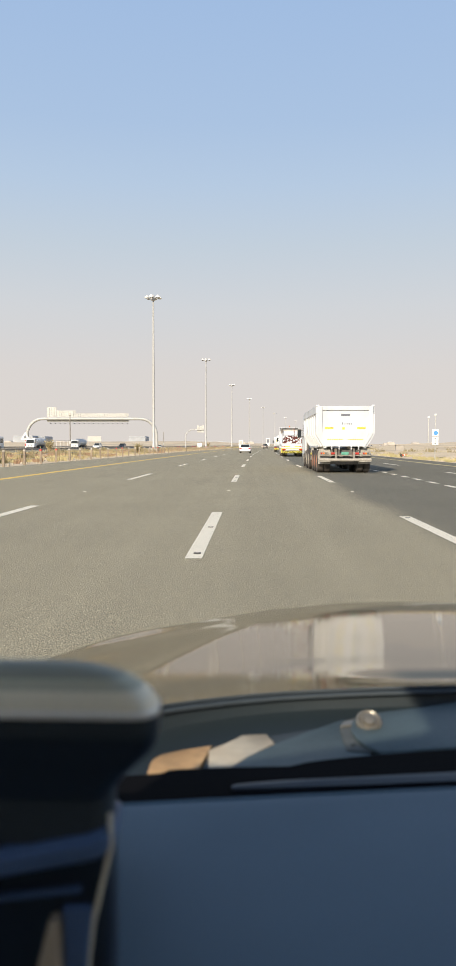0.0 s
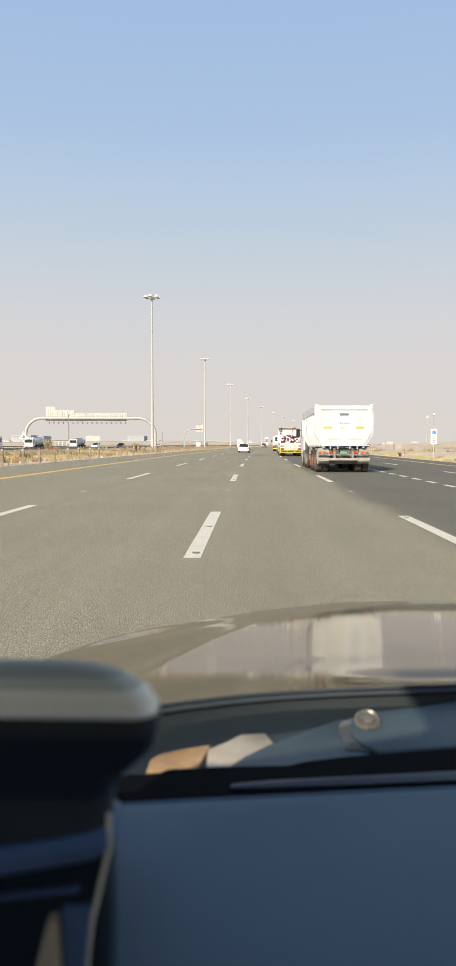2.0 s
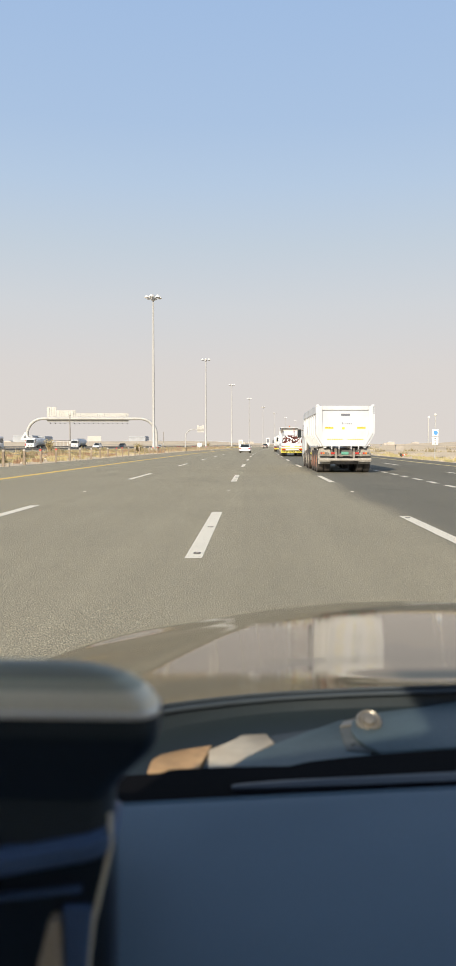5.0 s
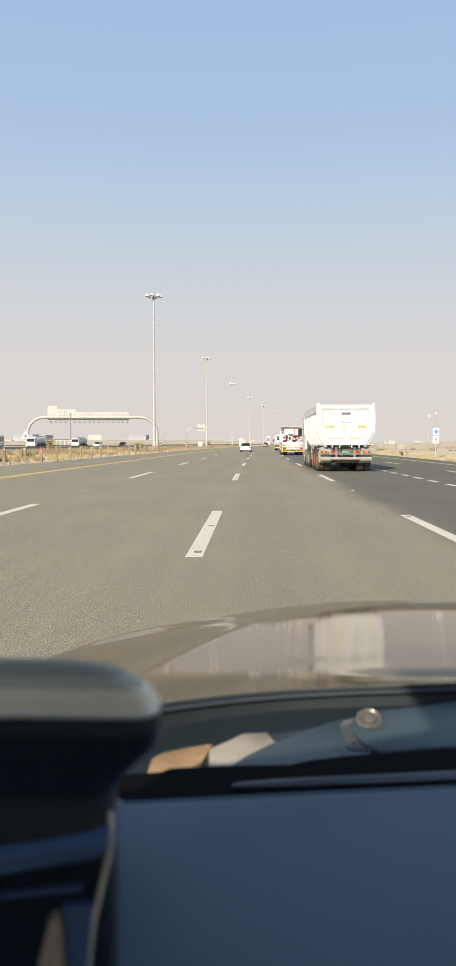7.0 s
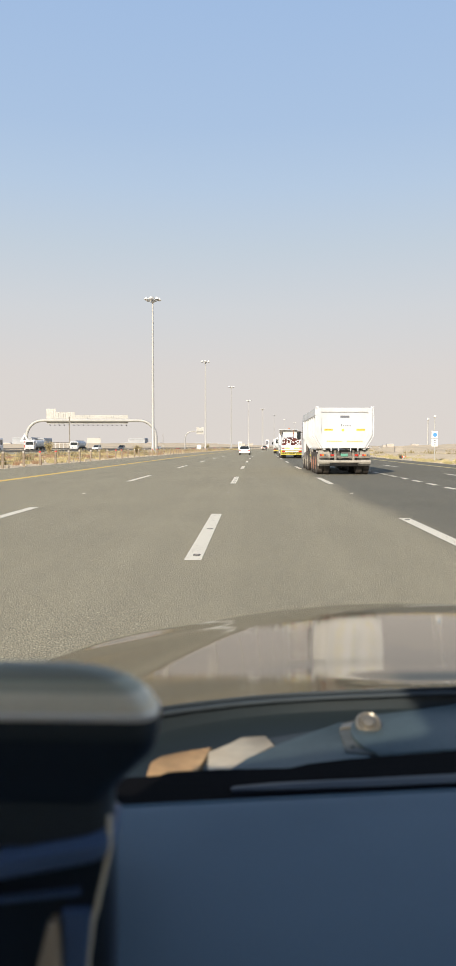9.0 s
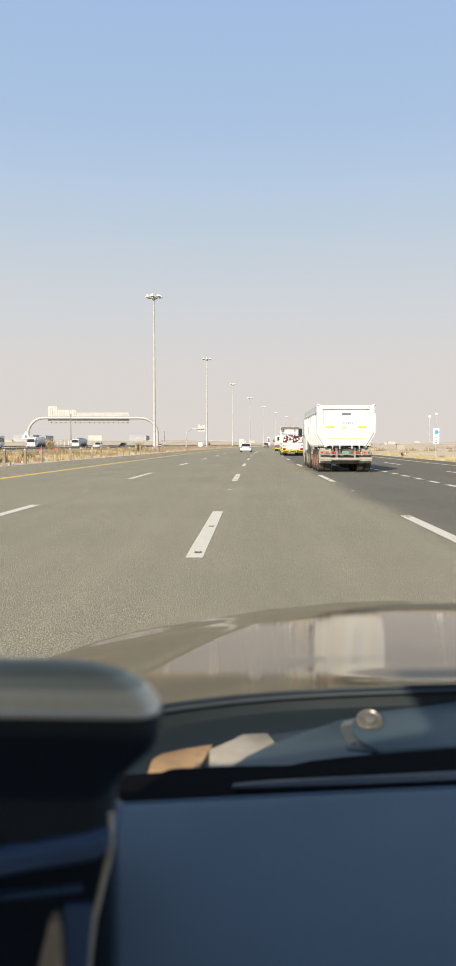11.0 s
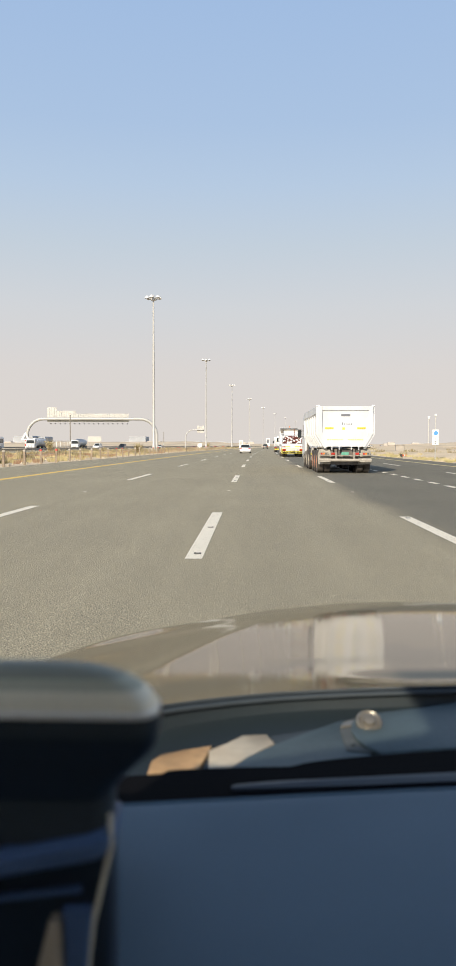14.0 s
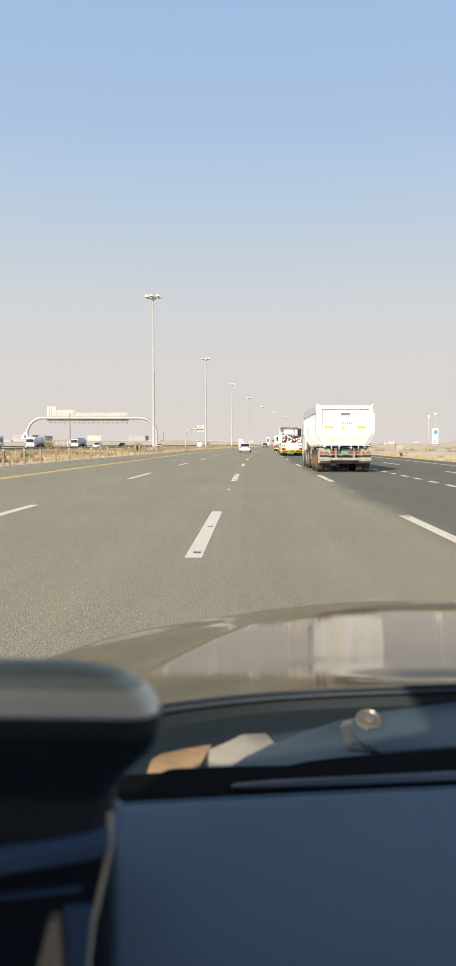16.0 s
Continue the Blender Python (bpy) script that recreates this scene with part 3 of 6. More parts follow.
stones("verge_stones", 32, 500, 15.2, 26, 30, 260, "pale rubble on the sandy verge")


tufts("dry_grass", scatter(3, 1150, -35, -16.3, 22, 420, 0.25, 0.8), GRASS, "yellow dry grass tufts on the sandy median", 0.42, 30, 5)
tufts("desert_shrubs", scatter(4, 150, -34, -17, 30, 420, 0.5, 1.1), SHRUB, "low brownish desert shrubs on the median", 0.75, 50, 6)
tufts("verge_grass", scatter(8, 1250, 16.5, 40, 30, 420, 0.25, 0.75), GRASS, "yellow dry grass on the sandy verge", 0.5, 26, 9)
tufts("verge_edge_grass", scatter(15, 520, 15.6, 22, 40, 260, 0.25, 0.65), OLIVE_GRASS, "olive-yellow dry grass along the edge of the verge", 0.36, 30, 16)
tufts("verge_shrubs", scatter(12, 160, 17, 60, 50, 500, 0.5, 1.2), SHRUB, "olive desert shrubs on the sandy verge", 0.7, 50, 13)
tufts("far_scrub", [(x, y, s) for x, y, s in scatter(51, 2600, 44, 330, 90, 900, 0.5, 1.6)], SCRUB_BROWN, "brown low scrub scattered over the far desert", 0.55, 16, 52)
tufts("rusty_scrub", scatter(21, 260, -30, -16.5, 24, 300, 0.3, 0.7), RUSTY, "rust-brown withered scrub on the median", 0.6, 34, 22)


# ---- vehicles ----
def wheel(parent, x, y, r, w, rim_mat, side, rim_label="", dual=False):
    """side: -1 or 1, the way the rim faces. The tyre carries its rim."""
    wide = w * 2.15 if dual else w
    bm = bmesh.new()
    outer = side * wide / 2
    prof = [(r * 0.58, -wide / 2), (r * 0.93, -wide / 2), (r, -wide / 2 + 0.04)]
    if dual:
        prof += [(r, -0.03), (r * 0.9, -0.02), (r * 0.9, 0.02), (r, 0.03)]
    prof += [(r, wide / 2 - 0.04), (r * 0.93, wide / 2), (r * 0.58, wide / 2)]
    lathe(bm, prof, 28, "x", (x, y, r))
    tyre = part("wheel", bm, RUBBER, parent, smooth=True)
    f = outer
    bm = lathe(bmesh.new(), [(r * 0.6, f + side * 0.004), (r * 0.57, f + side * 0.012), (r * 0.5, f - side * 0.06), (r * 0.28, f - side * 0.07), (r * 0.24, f + side * 0.02), (r * 0.1, f + side * 0.03)], 24, "x", (x, y, r))
    part("rim", bm, rim_mat, tyre, rim_label, smooth=True)
    return tyre


def lettering(text, size, mat, parent, m, label=""):
    cu = bpy.data.curves.new("lettering", "FONT")
    cu.body, cu.size, cu.align_x, cu.align_y, cu.extrude = text, size, "CENTER", "CENTER", 0.002
    tmp = new("lettering_curve", cu)
    bpy.context.view_layer.update()
    me = bpy.data.meshes.new_from_object(tmp.evaluated_get(bpy.context.evaluated_depsgraph_get()))
    bpy.data.objects.remove(tmp)
    me.materials.clear()
    me.materials.append(mat)
    ob = new("lettering", me)
    ob.parent, ob.matrix_basis = parent, m
    return tagged(ob, label) if label else ob


def cab(t, y0, y1, z1, wide=2.45, amber=False):
    """A lorry's cab seen from behind: shell, windows, mirrors, deflector."""
    bm = bmesh.new()
    prism(bm, [(y0, 0.95), (y1 - 0.05, 0.55), (y1, 0.7), (y1, 1.75), (y1 - 0.32, z1 - 0.25), (y1 - 0.7, z1), (y0 + 0.1, z1), (y0, z1 - 0.12)], -wide / 2, wide / 2, "x")
    bmesh.ops.bevel(bm, geom=list(bm.edges), offset=0.05, segments=2, affect="EDGES", profile=0.5)
    c = part("cab", bm, TRUCK_WHITE, t, "white cab", smooth=True)
    for sx in (-1, 1):
        bm = bmesh.new()
        prism(bm, [(y1 - 1.25, 1.72), (y1 - 0.25, 1.72), (y1 - 0.5, z1 - 0.5), (y1 - 1.25, z1 - 0.5)], sx * wide / 2 - 0.006, sx * wide / 2 + 0.006, "x")
        part("side_window", bm, DARK_GLASS, c)
        bm = bmesh.new()
        prism(bm, [(y1 - 1.35, 0.8), (y1 - 0.15, 0.8), (y1 - 0.15, 1.68), (y1 - 1.35, 1.68)], sx * wide / 2 - 0.008, sx * wide / 2 + 0.004, "x")
        part("door", bm, TRUCK_WHITE, c)
        xm = sx * (wide / 2 + 0.2)
        m = part("mirror", one_box(xm - 0.12, xm + 0.12, y1 - 0.35, y1 - 0.22, 1.75, 2.3, 0.03), CHASSIS, t, "black mirror housing")
        part("mirror_glass", one_box(xm - 0.1, xm + 0.1, y1 - 0.358, y1 - 0.352, 1.8, 2.25), DARK_GLASS, m)
        bm = bmesh.new()
        rod(bm, (sx * wide / 2, y1 - 0.28, 2.2), (xm, y1 - 0.28, 2.2), 0.02, n=6)
        rod(bm, (sx * wide / 2, y1 - 0.28, 1.85), (xm, y1 - 0.28, 1.85), 0.02, n=6)
        part("bracket", bm, CHASSIS, m)
        bm = bmesh.new()
        lathe(bm, [(0.62, -0.02), (0.62, 0.3)], 24, "x", (sx * (wide / 2 - 0.28) - 0.14, y1 - 1.2, 0.52))
        part("wheel_arch", bm, CHASSIS, c)
    bm = bmesh.new()
    prism(bm, [(-wide / 2 + 0.12, 1.75), (wide / 2 - 0.12, 1.75), (wide / 2 - 0.22, z1 - 0.35), (-wide / 2 + 0.22, z1 - 0.35)], y1 - 0.02, y1 + 0.01, "y")
    part("windscreen", bm, DARK_GLASS, c)
    if amber:
        part("roof_beacon", lathe(bmesh.new(), [(0.07, z1 + 0.5), (0.07, z1 + 0.6), (0.04, z1 + 0.65)], 12, at=(0.1, y0 + 0.5, 0)), ORANGE_LENS, t, "amber roof beacon")
    return c


def tipper(x, y):
    t = thing("tipper_lorry", x, y, 0, "white articulated tipper lorry with ribbed dusty tub and rust-red rims", "lorry", turn=lane_turn(y))
    W = 1.275
    zt, zk, zb = 3.12, 1.85, 1.24          # rim, knee and floor of the tub
    bw = 0.92                              # half width of the tub's floor
    # tub: a hollow shell with sloping lower sides
    bm = bmesh.new()
    ring = [(-W, zt), (-W, zk), (-bw, zb), (bw, zb), (W, zk), (W, zt)]
    inner = [(-W + 0.06, zt), (-W + 0.06, zk + 0.02), (-bw + 0.04, zb + 0.06), (bw - 0.04, zb + 0.06), (W - 0.06, zk + 0.02), (W - 0.06, zt)]
    ys = (0.05, 9.0)
    o = [[bm.verts.new((px, yy, pz)) for px, pz in ring] for yy in ys]
    n = [[bm.verts.new((px, yy, pz)) for px, pz in inner] for yy in ys]
    for k in range(5):
        bm.faces.new((o[0][k], o[0][k + 1], o[1][k + 1], o[1][k]))
        bm.faces.new((n[0][k], n[1][k], n[1][k + 1], n[0][k + 1]))
    for k in (0, 5):
        bm.faces.new((o[0][k], n[0][k], n[1][k], o[1][k]))
    for e in (0, 1):
        for k in range(5):
            bm.faces.new((o[e][k], o[e][k + 1], n[e][k + 1], n[e][k]))
    tub = part("tub", bm, BODY_CREAM, t, "dusty cream steel tub")
    part("tub_front", prism(bmesh.new(), ring, 9.0, 9.06, "y"), BODY_CREAM, t)
    for sx in (-1, 1):
        rail = one_box(sx * (W + 0.02) - 0.07, sx * (W + 0.02) + 0.07, 0.0, 9.1, zt - 0.36, zt + 0.02, 0.02)
        part("top_rail", rail, TRUCK_WHITE, tub, "white top rail")
        low = bmesh.new()
        box(low, sx * bw - 0.07, sx * bw + 0.07, 0.0, 9.0, zb - 0.08, zb + 0.05, 0.015)
        part("bottom_rail", low, TRUCK_WHITE, tub)
        for i, yy in enumerate((0.1, 1.4, 2.7, 4.0, 5.3, 6.6, 7.8, 8.9)):
            rib = bmesh.new()
            wide = 0.09 if i else 0.13
            out = [(sx * W, zt - 0.36), (sx * (W + 0.09), zt - 0.36), (sx * (W + 0.09), zk - 0.03), (sx * (bw + 0.1), zb), (sx * bw, zb), (sx * W, zk)]
            prism(rib, out, yy - wide, yy + wide, "y")
            part("rib", rib, TRUCK_WHITE, tub)
        box_side = one_box(sx * (W + 0.01) - 0.03, sx * (W + 0.01) + 0.03, 5.45, 6.5, 1.95, 2.3, 0.01)
        part("step_box", box_side, TRUCK_WHITE, tub)
        for yy in (1.0, 4.0, 7.2):
            part("lamp_tab", one_box(sx * (bw + 0.02) - 0.04, sx * (bw + 0.02) + 0.04, yy, yy + 0.1, zb - 0.2, zb - 0.08), TRUCK_WHITE, tub)
        part("side_marker", one_box(sx * (W + 0.005) - 0.004, sx * (W + 0.005) + 0.004, 2.0, 2.15, 2.0, 2.15), REFLECT_YELLOW, tub)
    # tailgate
    gate = part("tailgate", prism(bmesh.new(), ring, -0.03, 0.05, "y"), TRUCK_WHITE, t, "white tailgate with yellow markers")
    for sx in (-1, 1):
        fr = bmesh.new()
        prism(fr, [(sx * W, zt), (sx * (W - 0.2), zt), (sx * (W - 0.2), zk + 0.05), (sx * (bw - 0.12), zb), (sx * bw, zb), (sx * W, zk)], -0.09, -0.03, "y")
        part("frame_post", fr, TRUCK_WHITE, gate)
        part("pivot", lathe(bmesh.new(), [(0.05, sx * W - 0.07), (0.05, sx * W + 0.07)], 14, "x", (0, 0.02, zt + 0.02)), TRUCK_WHITE, gate)
        part("yellow_sign", one_box(sx * 0.745 - 0.2, sx * 0.745 + 0.2, -0.045, -0.031, 2.06, 2.15), REFLECT_YELLOW, gate, "yellow reflective sign")
        for k in range(7):
            xx = sx * 0.12 + sx * k * 0.105
            part("reflector_strip", one_box(min(xx, xx + sx * 0.08), max(xx, xx + sx * 0.08), -0.045, -0.031, 1.55, 1.585), REFLECT_YELLOW, gate)
        for xx in (sx * 0.28, sx * 0.62):
            hook = bmesh.new()
            prism(hook, [(-0.12, zb - 0.02), (-0.05, zb + 0.12), (-0.03, zb + 0.12), (-0.03, zb - 0.12), (-0.08, zb - 0.14)], xx - 0.025, xx + 0.025, "x")
            part("latch", hook, TRUCK_WHITE, gate)
    lettering("LONG VEHICLE", 0.05, RED_LENS, gate, pose(-0.745, -0.047, 2.105, 90, 0, 0), "red lettering on yellow")
    lettering("LONG VEHICLE", 0.05, RED_LENS, gate, pose(0.745, -0.047, 2.105, 90, 0, 0), "red lettering on yellow")
    part("top_beam", one_box(-W + 0.2, W - 0.2, -0.085, -0.03, zt - 0.2, zt, 0.015), TRUCK_WHITE, gate)
    part("bottom_beam", one_box(-bw + 0.1, bw - 0.1, -0.085, -0.03, zb, zb + 0.14, 0.015), TRUCK_WHITE, gate)
    part("badge", one_box(-0.20, 0.22, -0.045, -0.031, 2.66, 2.76), GREY_MARK, gate, "dark grey maker's plate")
    for k, (a, b) in enumerate(((-0.16, 0.06), (-0.07, 0.05), (0.02, 0.05), (0.1, 0.07), (0.19, 0.05), (0.27, 0.05))):
        part("emblem_stroke", one_box(a, a + b * 0.6, -0.042, -0.031, 2.26, 2.37 - 0.045 * (k > 0)), GREY_MARK, gate)
    part("square_marker", one_box(-0.14, -0.02, -0.045, -0.031, 2.03, 2.14), REFLECT_YELLOW, gate)
    # chassis and running gear
    for sx in (-1, 1):
        part("frame_beam", one_box(sx * 0.42 - 0.06, sx * 0.42 + 0.06, 0.1, 12.2, 0.85, 1.15), CHASSIS, t)
        part("mudguard", prism(bmesh.new(), [(sx * 1.22, 0.42), (sx * 0.66, 0.42), (sx * 0.62, 0.9), (sx * 0.7, 1.14), (sx * 1.18, 1.14), (sx * 1.24, 0.9)], 0.2, 0.24, "y"), DUSTY_PALE, t, "pale dusty rear mudguard")
        gd = bmesh.new()
        prism(gd, [(0.3, 1.2), (0.7, 1.2), (1.6, 1.12), (1.6, 1.16), (0.75, 1.24), (0.3, 1.24)], sx * 0.92 - 0.3, sx * 0.92 + 0.3, "x")
        part("fender", gd, DUSTY, t)
        for yy in (0.95, 2.28, 3.6):
            wheel(t, sx * 0.93, yy, 0.53, 0.29, RIM_RUST, sx, "rust-red dusty rim", dual=True)
        for yy in (6.55, 7.95):
            wheel(t, sx * 0.93, yy, 0.53, 0.29, RIM_GREY, sx, "dusty grey rim", dual=True)
        wheel(t, sx * 1.02, 11.3, 0.53, 0.32, RIM_GREY, sx, "dusty grey rim")
        part("side_tank", one_box(sx * 1.0 - 0.2, sx * 1.0 + 0.2, 8.7, 10.3, 0.55, 1.0, 0.05), DUSTY, t, "dusty side tank")
        guard = bmesh.new()
        box(guard, sx * 1.15 - 0.03, sx * 1.15 + 0.03, 4.3, 5.9, 0.5, 0.6)
        box(guard, sx * 1.15 - 0.03, sx * 1.15 + 0.03, 4.3, 5.9, 0.8, 0.9)
        box(guard, sx * 1.13 - 0.04, sx * 1.13 + 0.02, 4.4, 4.5, 0.5, 1.2)
        box(guard, sx * 1.13 - 0.04, sx * 1.13 + 0.02, 5.7, 5.8, 0.5, 1.2)
        g = part("side_guard", guard, DUSTY, t)
        for yy in (4.55, 5.2):
            part("chevron_plate", one_box(sx * 1.185 - 0.004, sx * 1.185 + 0.004, yy, yy + 0.5, 0.8, 0.9), REFLECT_YELLOW, g)
        part("brick_load", one_box(sx * 1.05 - 0.1, sx * 1.05 + 0.1, 6.0, 6.1, 0.55, 0.7), TIMBER, g)
        lamp = part("rear_lamp_box", one_box(sx * 0.5 - 0.16, sx * 0.5 + 0.16, -0.02, 0.06, 0.86, 0.98, 0.01), CHASSIS, t)
        part("red_lens", one_box(sx * 0.5 - 0.14, sx * 0.5 + 0.14, -0.03, -0.02, 0.875, 0.965), RED_LENS, lamp)
        lamp2 = part("rear_lamp_box", one_box(sx * 0.98 - 0.2, sx * 0.98 + 0.2, -0.02, 0.06, 0.85, 0.99, 0.01), DUSTY, t)
        for k in range(3):
            part("lens", one_box(sx * 0.98 - 0.15 + 0.1 * k, sx * 0.98 - 0.07 + 0.1 * k, -0.03, -0.02, 0.88, 0.96), (RED_LENS, ORANGE_LENS, CHASSIS)[k], lamp2)
    part("number_plate", one_box(-0.17, 0.17, -0.035, -0.02, 0.86, 0.99, 0.005), GREEN_MARK, t, "green plate")
    part("light_beam", one_box(-1.2, 1.2, 0.0, 0.06, 0.80, 0.86, 0.01), DUSTY, t)
    bar = bmesh.new()
    rod(bar, (-1.22, -0.05, 0.62), (1.22, -0.05, 0.62), 0.07, n=12)
    bump = part("under_run_bar", bar, DUSTY_PALE, t, "dusty steel under-run bar", smooth=True)
    for sx in (-1, 1):
        part("bumper_plate", one_box(sx * 0.94 - 0.28, sx * 0.94 + 0.28, -0.1, 0.04, 0.52, 0.70, 0.02), DUSTY_PALE, bump)
        part("bracket", one_box(sx * 0.42 - 0.05, sx * 0.42 + 0.05, -0.06, 0.02, 0.55, 1.0), DUSTY, bump)
    for yy in (0.95, 2.28, 3.6, 6.55, 7.95, 11.3):
        part("axle", rod(bmesh.new(), (-0.8, yy, 0.53), (0.8, yy, 0.53), 0.09, n=8), CHASSIS, t)
    part("rear_board", one_box(-0.9, 0.9, 0.25, 0.3, 0.4, 1.15), CHASSIS, t)
    cab(t, 10.0, 12.4, 3.05)
    part("exhaust_stack", rod(bmesh.new(), (-1.05, 9.7, 0.9), (-1.05, 9.7, 2.9), 0.08, n=10), CHASSIS, t, smooth=True)
    part("air_duct", one_box(-0.7, -0.3, 9.75, 9.95, 1.0, 2.9, 0.03), CHASSIS, t)
    return t


def rebar_lorry(x, y):
    t = thing("flatbed_lorry", x, y, 0, "white flatbed lorry with yellow chevron bumper and slatted headboard", "lorry", turn=lane_turn(y))
    W = 1.25
    part("deck", one_box(-W, W, 0.0, 11.2, 1.3, 1.5, 0.015), TRUCK_WHITE, t, "white steel load deck")
    board = part("tail_board", one_box(-W, W, -0.05, 0.0, 0.92, 1.5, 0.01), TRUCK_WHITE, t, "white tail board with lamps")
    part("reflective_band", one_box(-W + 0.02, W - 0.02, -0.058, -0.05, 0.90, 0.94), REFLECT_YELLOW, board)
    for sx in (-1, 1):
        part("yellow_sign", one_box(sx * 0.55 - 0.3, sx * 0.55 + 0.3, -0.06, -0.05, 1.1, 1.2), REFLECT_YELLOW, board)
        lamp = part("rear_lamp", one_box(sx * 1.0 - 0.2, sx * 1.0 + 0.2, -0.07, -0.05, 1.08, 1.22), CHASSIS, board)
        for k in range(5):
            part("lens", one_box(sx * 1.0 - 0.18 + 0.075 * k, sx * 1.0 - 0.12 + 0.075 * k, -0.08, -0.07, 1.1, 1.2), RED_LENS if k % 2 else WHITE_LENS, lamp)
        part("red_lamp", one_box(sx * 0.98 - 0.22, sx * 0.98 + 0.22, -0.02, 0.03, 0.72, 0.86, 0.01), RED_LENS, t, "red and amber rear lamp")
    part("plate_panel", one_box(-0.85, 0.85, 0.0, 0.03, 0.70, 0.88), TRUCK_WHITE, t)
    part("number_plate", one_box(-0.3, 0.25, -0.02, -0.002, 0.72, 0.85), WHITE_LENS, t)
    bump = part("chevron_bumper", one_box(-W, W, -0.05, 0.03, 0.55, 0.66, 0.01), REFLECT_YELLOW, t, "yellow bumper with black chevrons")
    for k in range(24):
        xx = -W + 0.06 + k * 0.1
        ch = bmesh.new()
        d = 0.05 if k < 12 else -0.05
        prism(ch, [(xx, 0.56), (xx + 0.045, 0.56), (xx + 0.045 + d, 0.605), (xx + 0.045, 0.65), (xx, 0.65), (xx + d, 0.605)], -0.056, -0.049, "y")
        part("chevron", ch, BLACK_MARK, bump)
    part("lower_rail", one_box(-W, W, -0.05, 0.03, 0.40, 0.46, 0.01), REFLECT_YELLOW, t)
    for sx in (-1, 1):
        part("bumper_post", one_box(sx * (W - 0.05) - 0.05, sx * (W - 0.05) + 0.05, -0.05, 0.03, 0.40, 0.95), REFLECT_YELLOW, t)
        for xx in (0.4,):
            part("bumper_stay", one_box(sx * xx - 0.04, sx * xx + 0.04, -0.04, 0.02, 0.42, 0.6), TRUCK_WHITE, t)
        for yy in (1.3, 2.65, 4.0):
            wheel(t, sx * 0.92, yy, 0.53, 0.29, RIM_GREY, sx, "dusty cream rim", dual=True)
        wheel(t, sx * 0.92, 9.6, 0.53, 0.29, RIM_GREY, sx, "dusty cream rim", dual=True)
        wheel(t, sx * 1.0, 12.9, 0.53, 0.32, RIM_GREY, sx, "dusty cream rim")
        guard = bmesh.new()
        for zz in (0.5, 0.85, 1.2):
            box(guard, sx * 1.2 - 0.025, sx * 1.2 + 0.025, 4.9, 8.8, zz, zz + 0.07)
        for yy in (4.9, 5.6, 6.3, 7.0, 7.7, 8.7):
            box(guard, sx * 1.2 - 0.02, sx * 1.2 + 0.02, yy, yy + 0.07, 0.5, 1.3)
        g = part("side_guard", guard, TRUCK_WHITE, t, "white ladder side guard")
        part("yellow_strip", one_box(sx * 1.232 - 0.003, sx * 1.232 + 0.003, 4.9, 8.8, 0.51, 0.56), REFLECT_YELLOW, g)
        part("tool_box", one_box(sx * 1.05 - 0.13, sx * 1.05 + 0.13, 5.8, 7.4, 0.6, 1.25, 0.02), TRUCK_WHITE, t)
        lad = bmesh.new()
        for zz in (0.5, 0.75, 1.0):
            box(lad, sx * 1.2 - 0.02, sx * 1.2 + 0.02, 0.1, 0.6, zz, zz + 0.05)
        for yy in (0.1, 0.56):
            box(lad, sx * 1.2 - 0.025, sx * 1.2 + 0.025, yy, yy + 0.05, 0.42, 1.3)
        part("ladder", lad, TRUCK_WHITE, t)
        for yy in (0.15, 2.3, 4.4, 6.5, 8.6) if sx < 0 else (0.15, 4.4, 8.6):
            part("stake", one_box(sx * 1.2 - 0.04, sx * 1.2 + 0.04, yy, yy + 0.08, 1.5, 2.45, 0.01), TRUCK_WHITE, t)
        part("frame_beam", one_box(sx * 0.4 - 0.06, sx * 0.4 + 0.06, 0.1, 14.0, 0.9, 1.3), CHASSIS, t)
    # slatted headboard
    hb = bmesh.new()
    for k in range(13):
        xx = -W + 0.03 + k * (2 * W - 0.1) / 12
        box(hb, xx, xx + 0.04, 11.15, 11.2, 1.5, 2.85)
    for zz in (1.5, 1.95, 2.2, 2.45, 2.8):
        box(hb, -W, W, 11.14, 11.22, zz, zz + 0.05)
    head = part("headboard", hb, TRUCK_WHITE, t, "white slatted headboard")
    part("lower_panel", one_box(-W + 0.1, W - 0.1, 11.22, 11.26, 1.5, 1.9), TRUCK_WHITE, head)
    cab(t, 11.7, 14.2, 3.1, amber=True)
    defl = bmesh.new()
    prism(defl, [(11.7, 3.55), (13.2, 3.5), (13.6, 3.1), (13.55, 3.08), (13.15, 3.45), (11.7, 3.5)], -1.2, 1.2, "x")
    roof = part("roof_deflector", defl, TRUCK_WHITE, t)
    part("inner_panel", one_box(-1.0, 1.12, 12.25, 12.29, 3.08, 3.46, 0.01), BODY_CREAM, roof, "cream panel under the deflector")
    for sx in (-1, 1):
        side = bmesh.new()
        prism(side, [(11.7, 2.6), (12.0, 2.6), (12.0, 3.52), (11.7, 3.55)], sx * 1.2 - 0.02, sx * 1.2 + 0.02, "x")
        part("deflector_side", side, TRUCK_WHITE, roof)
    part("air_intake", rod(bmesh.new(), (-0.9, 11.55, 2.75), (-0.9, 11.55, 3.38), 0.17, n=14), CHASSIS, t, smooth=True)
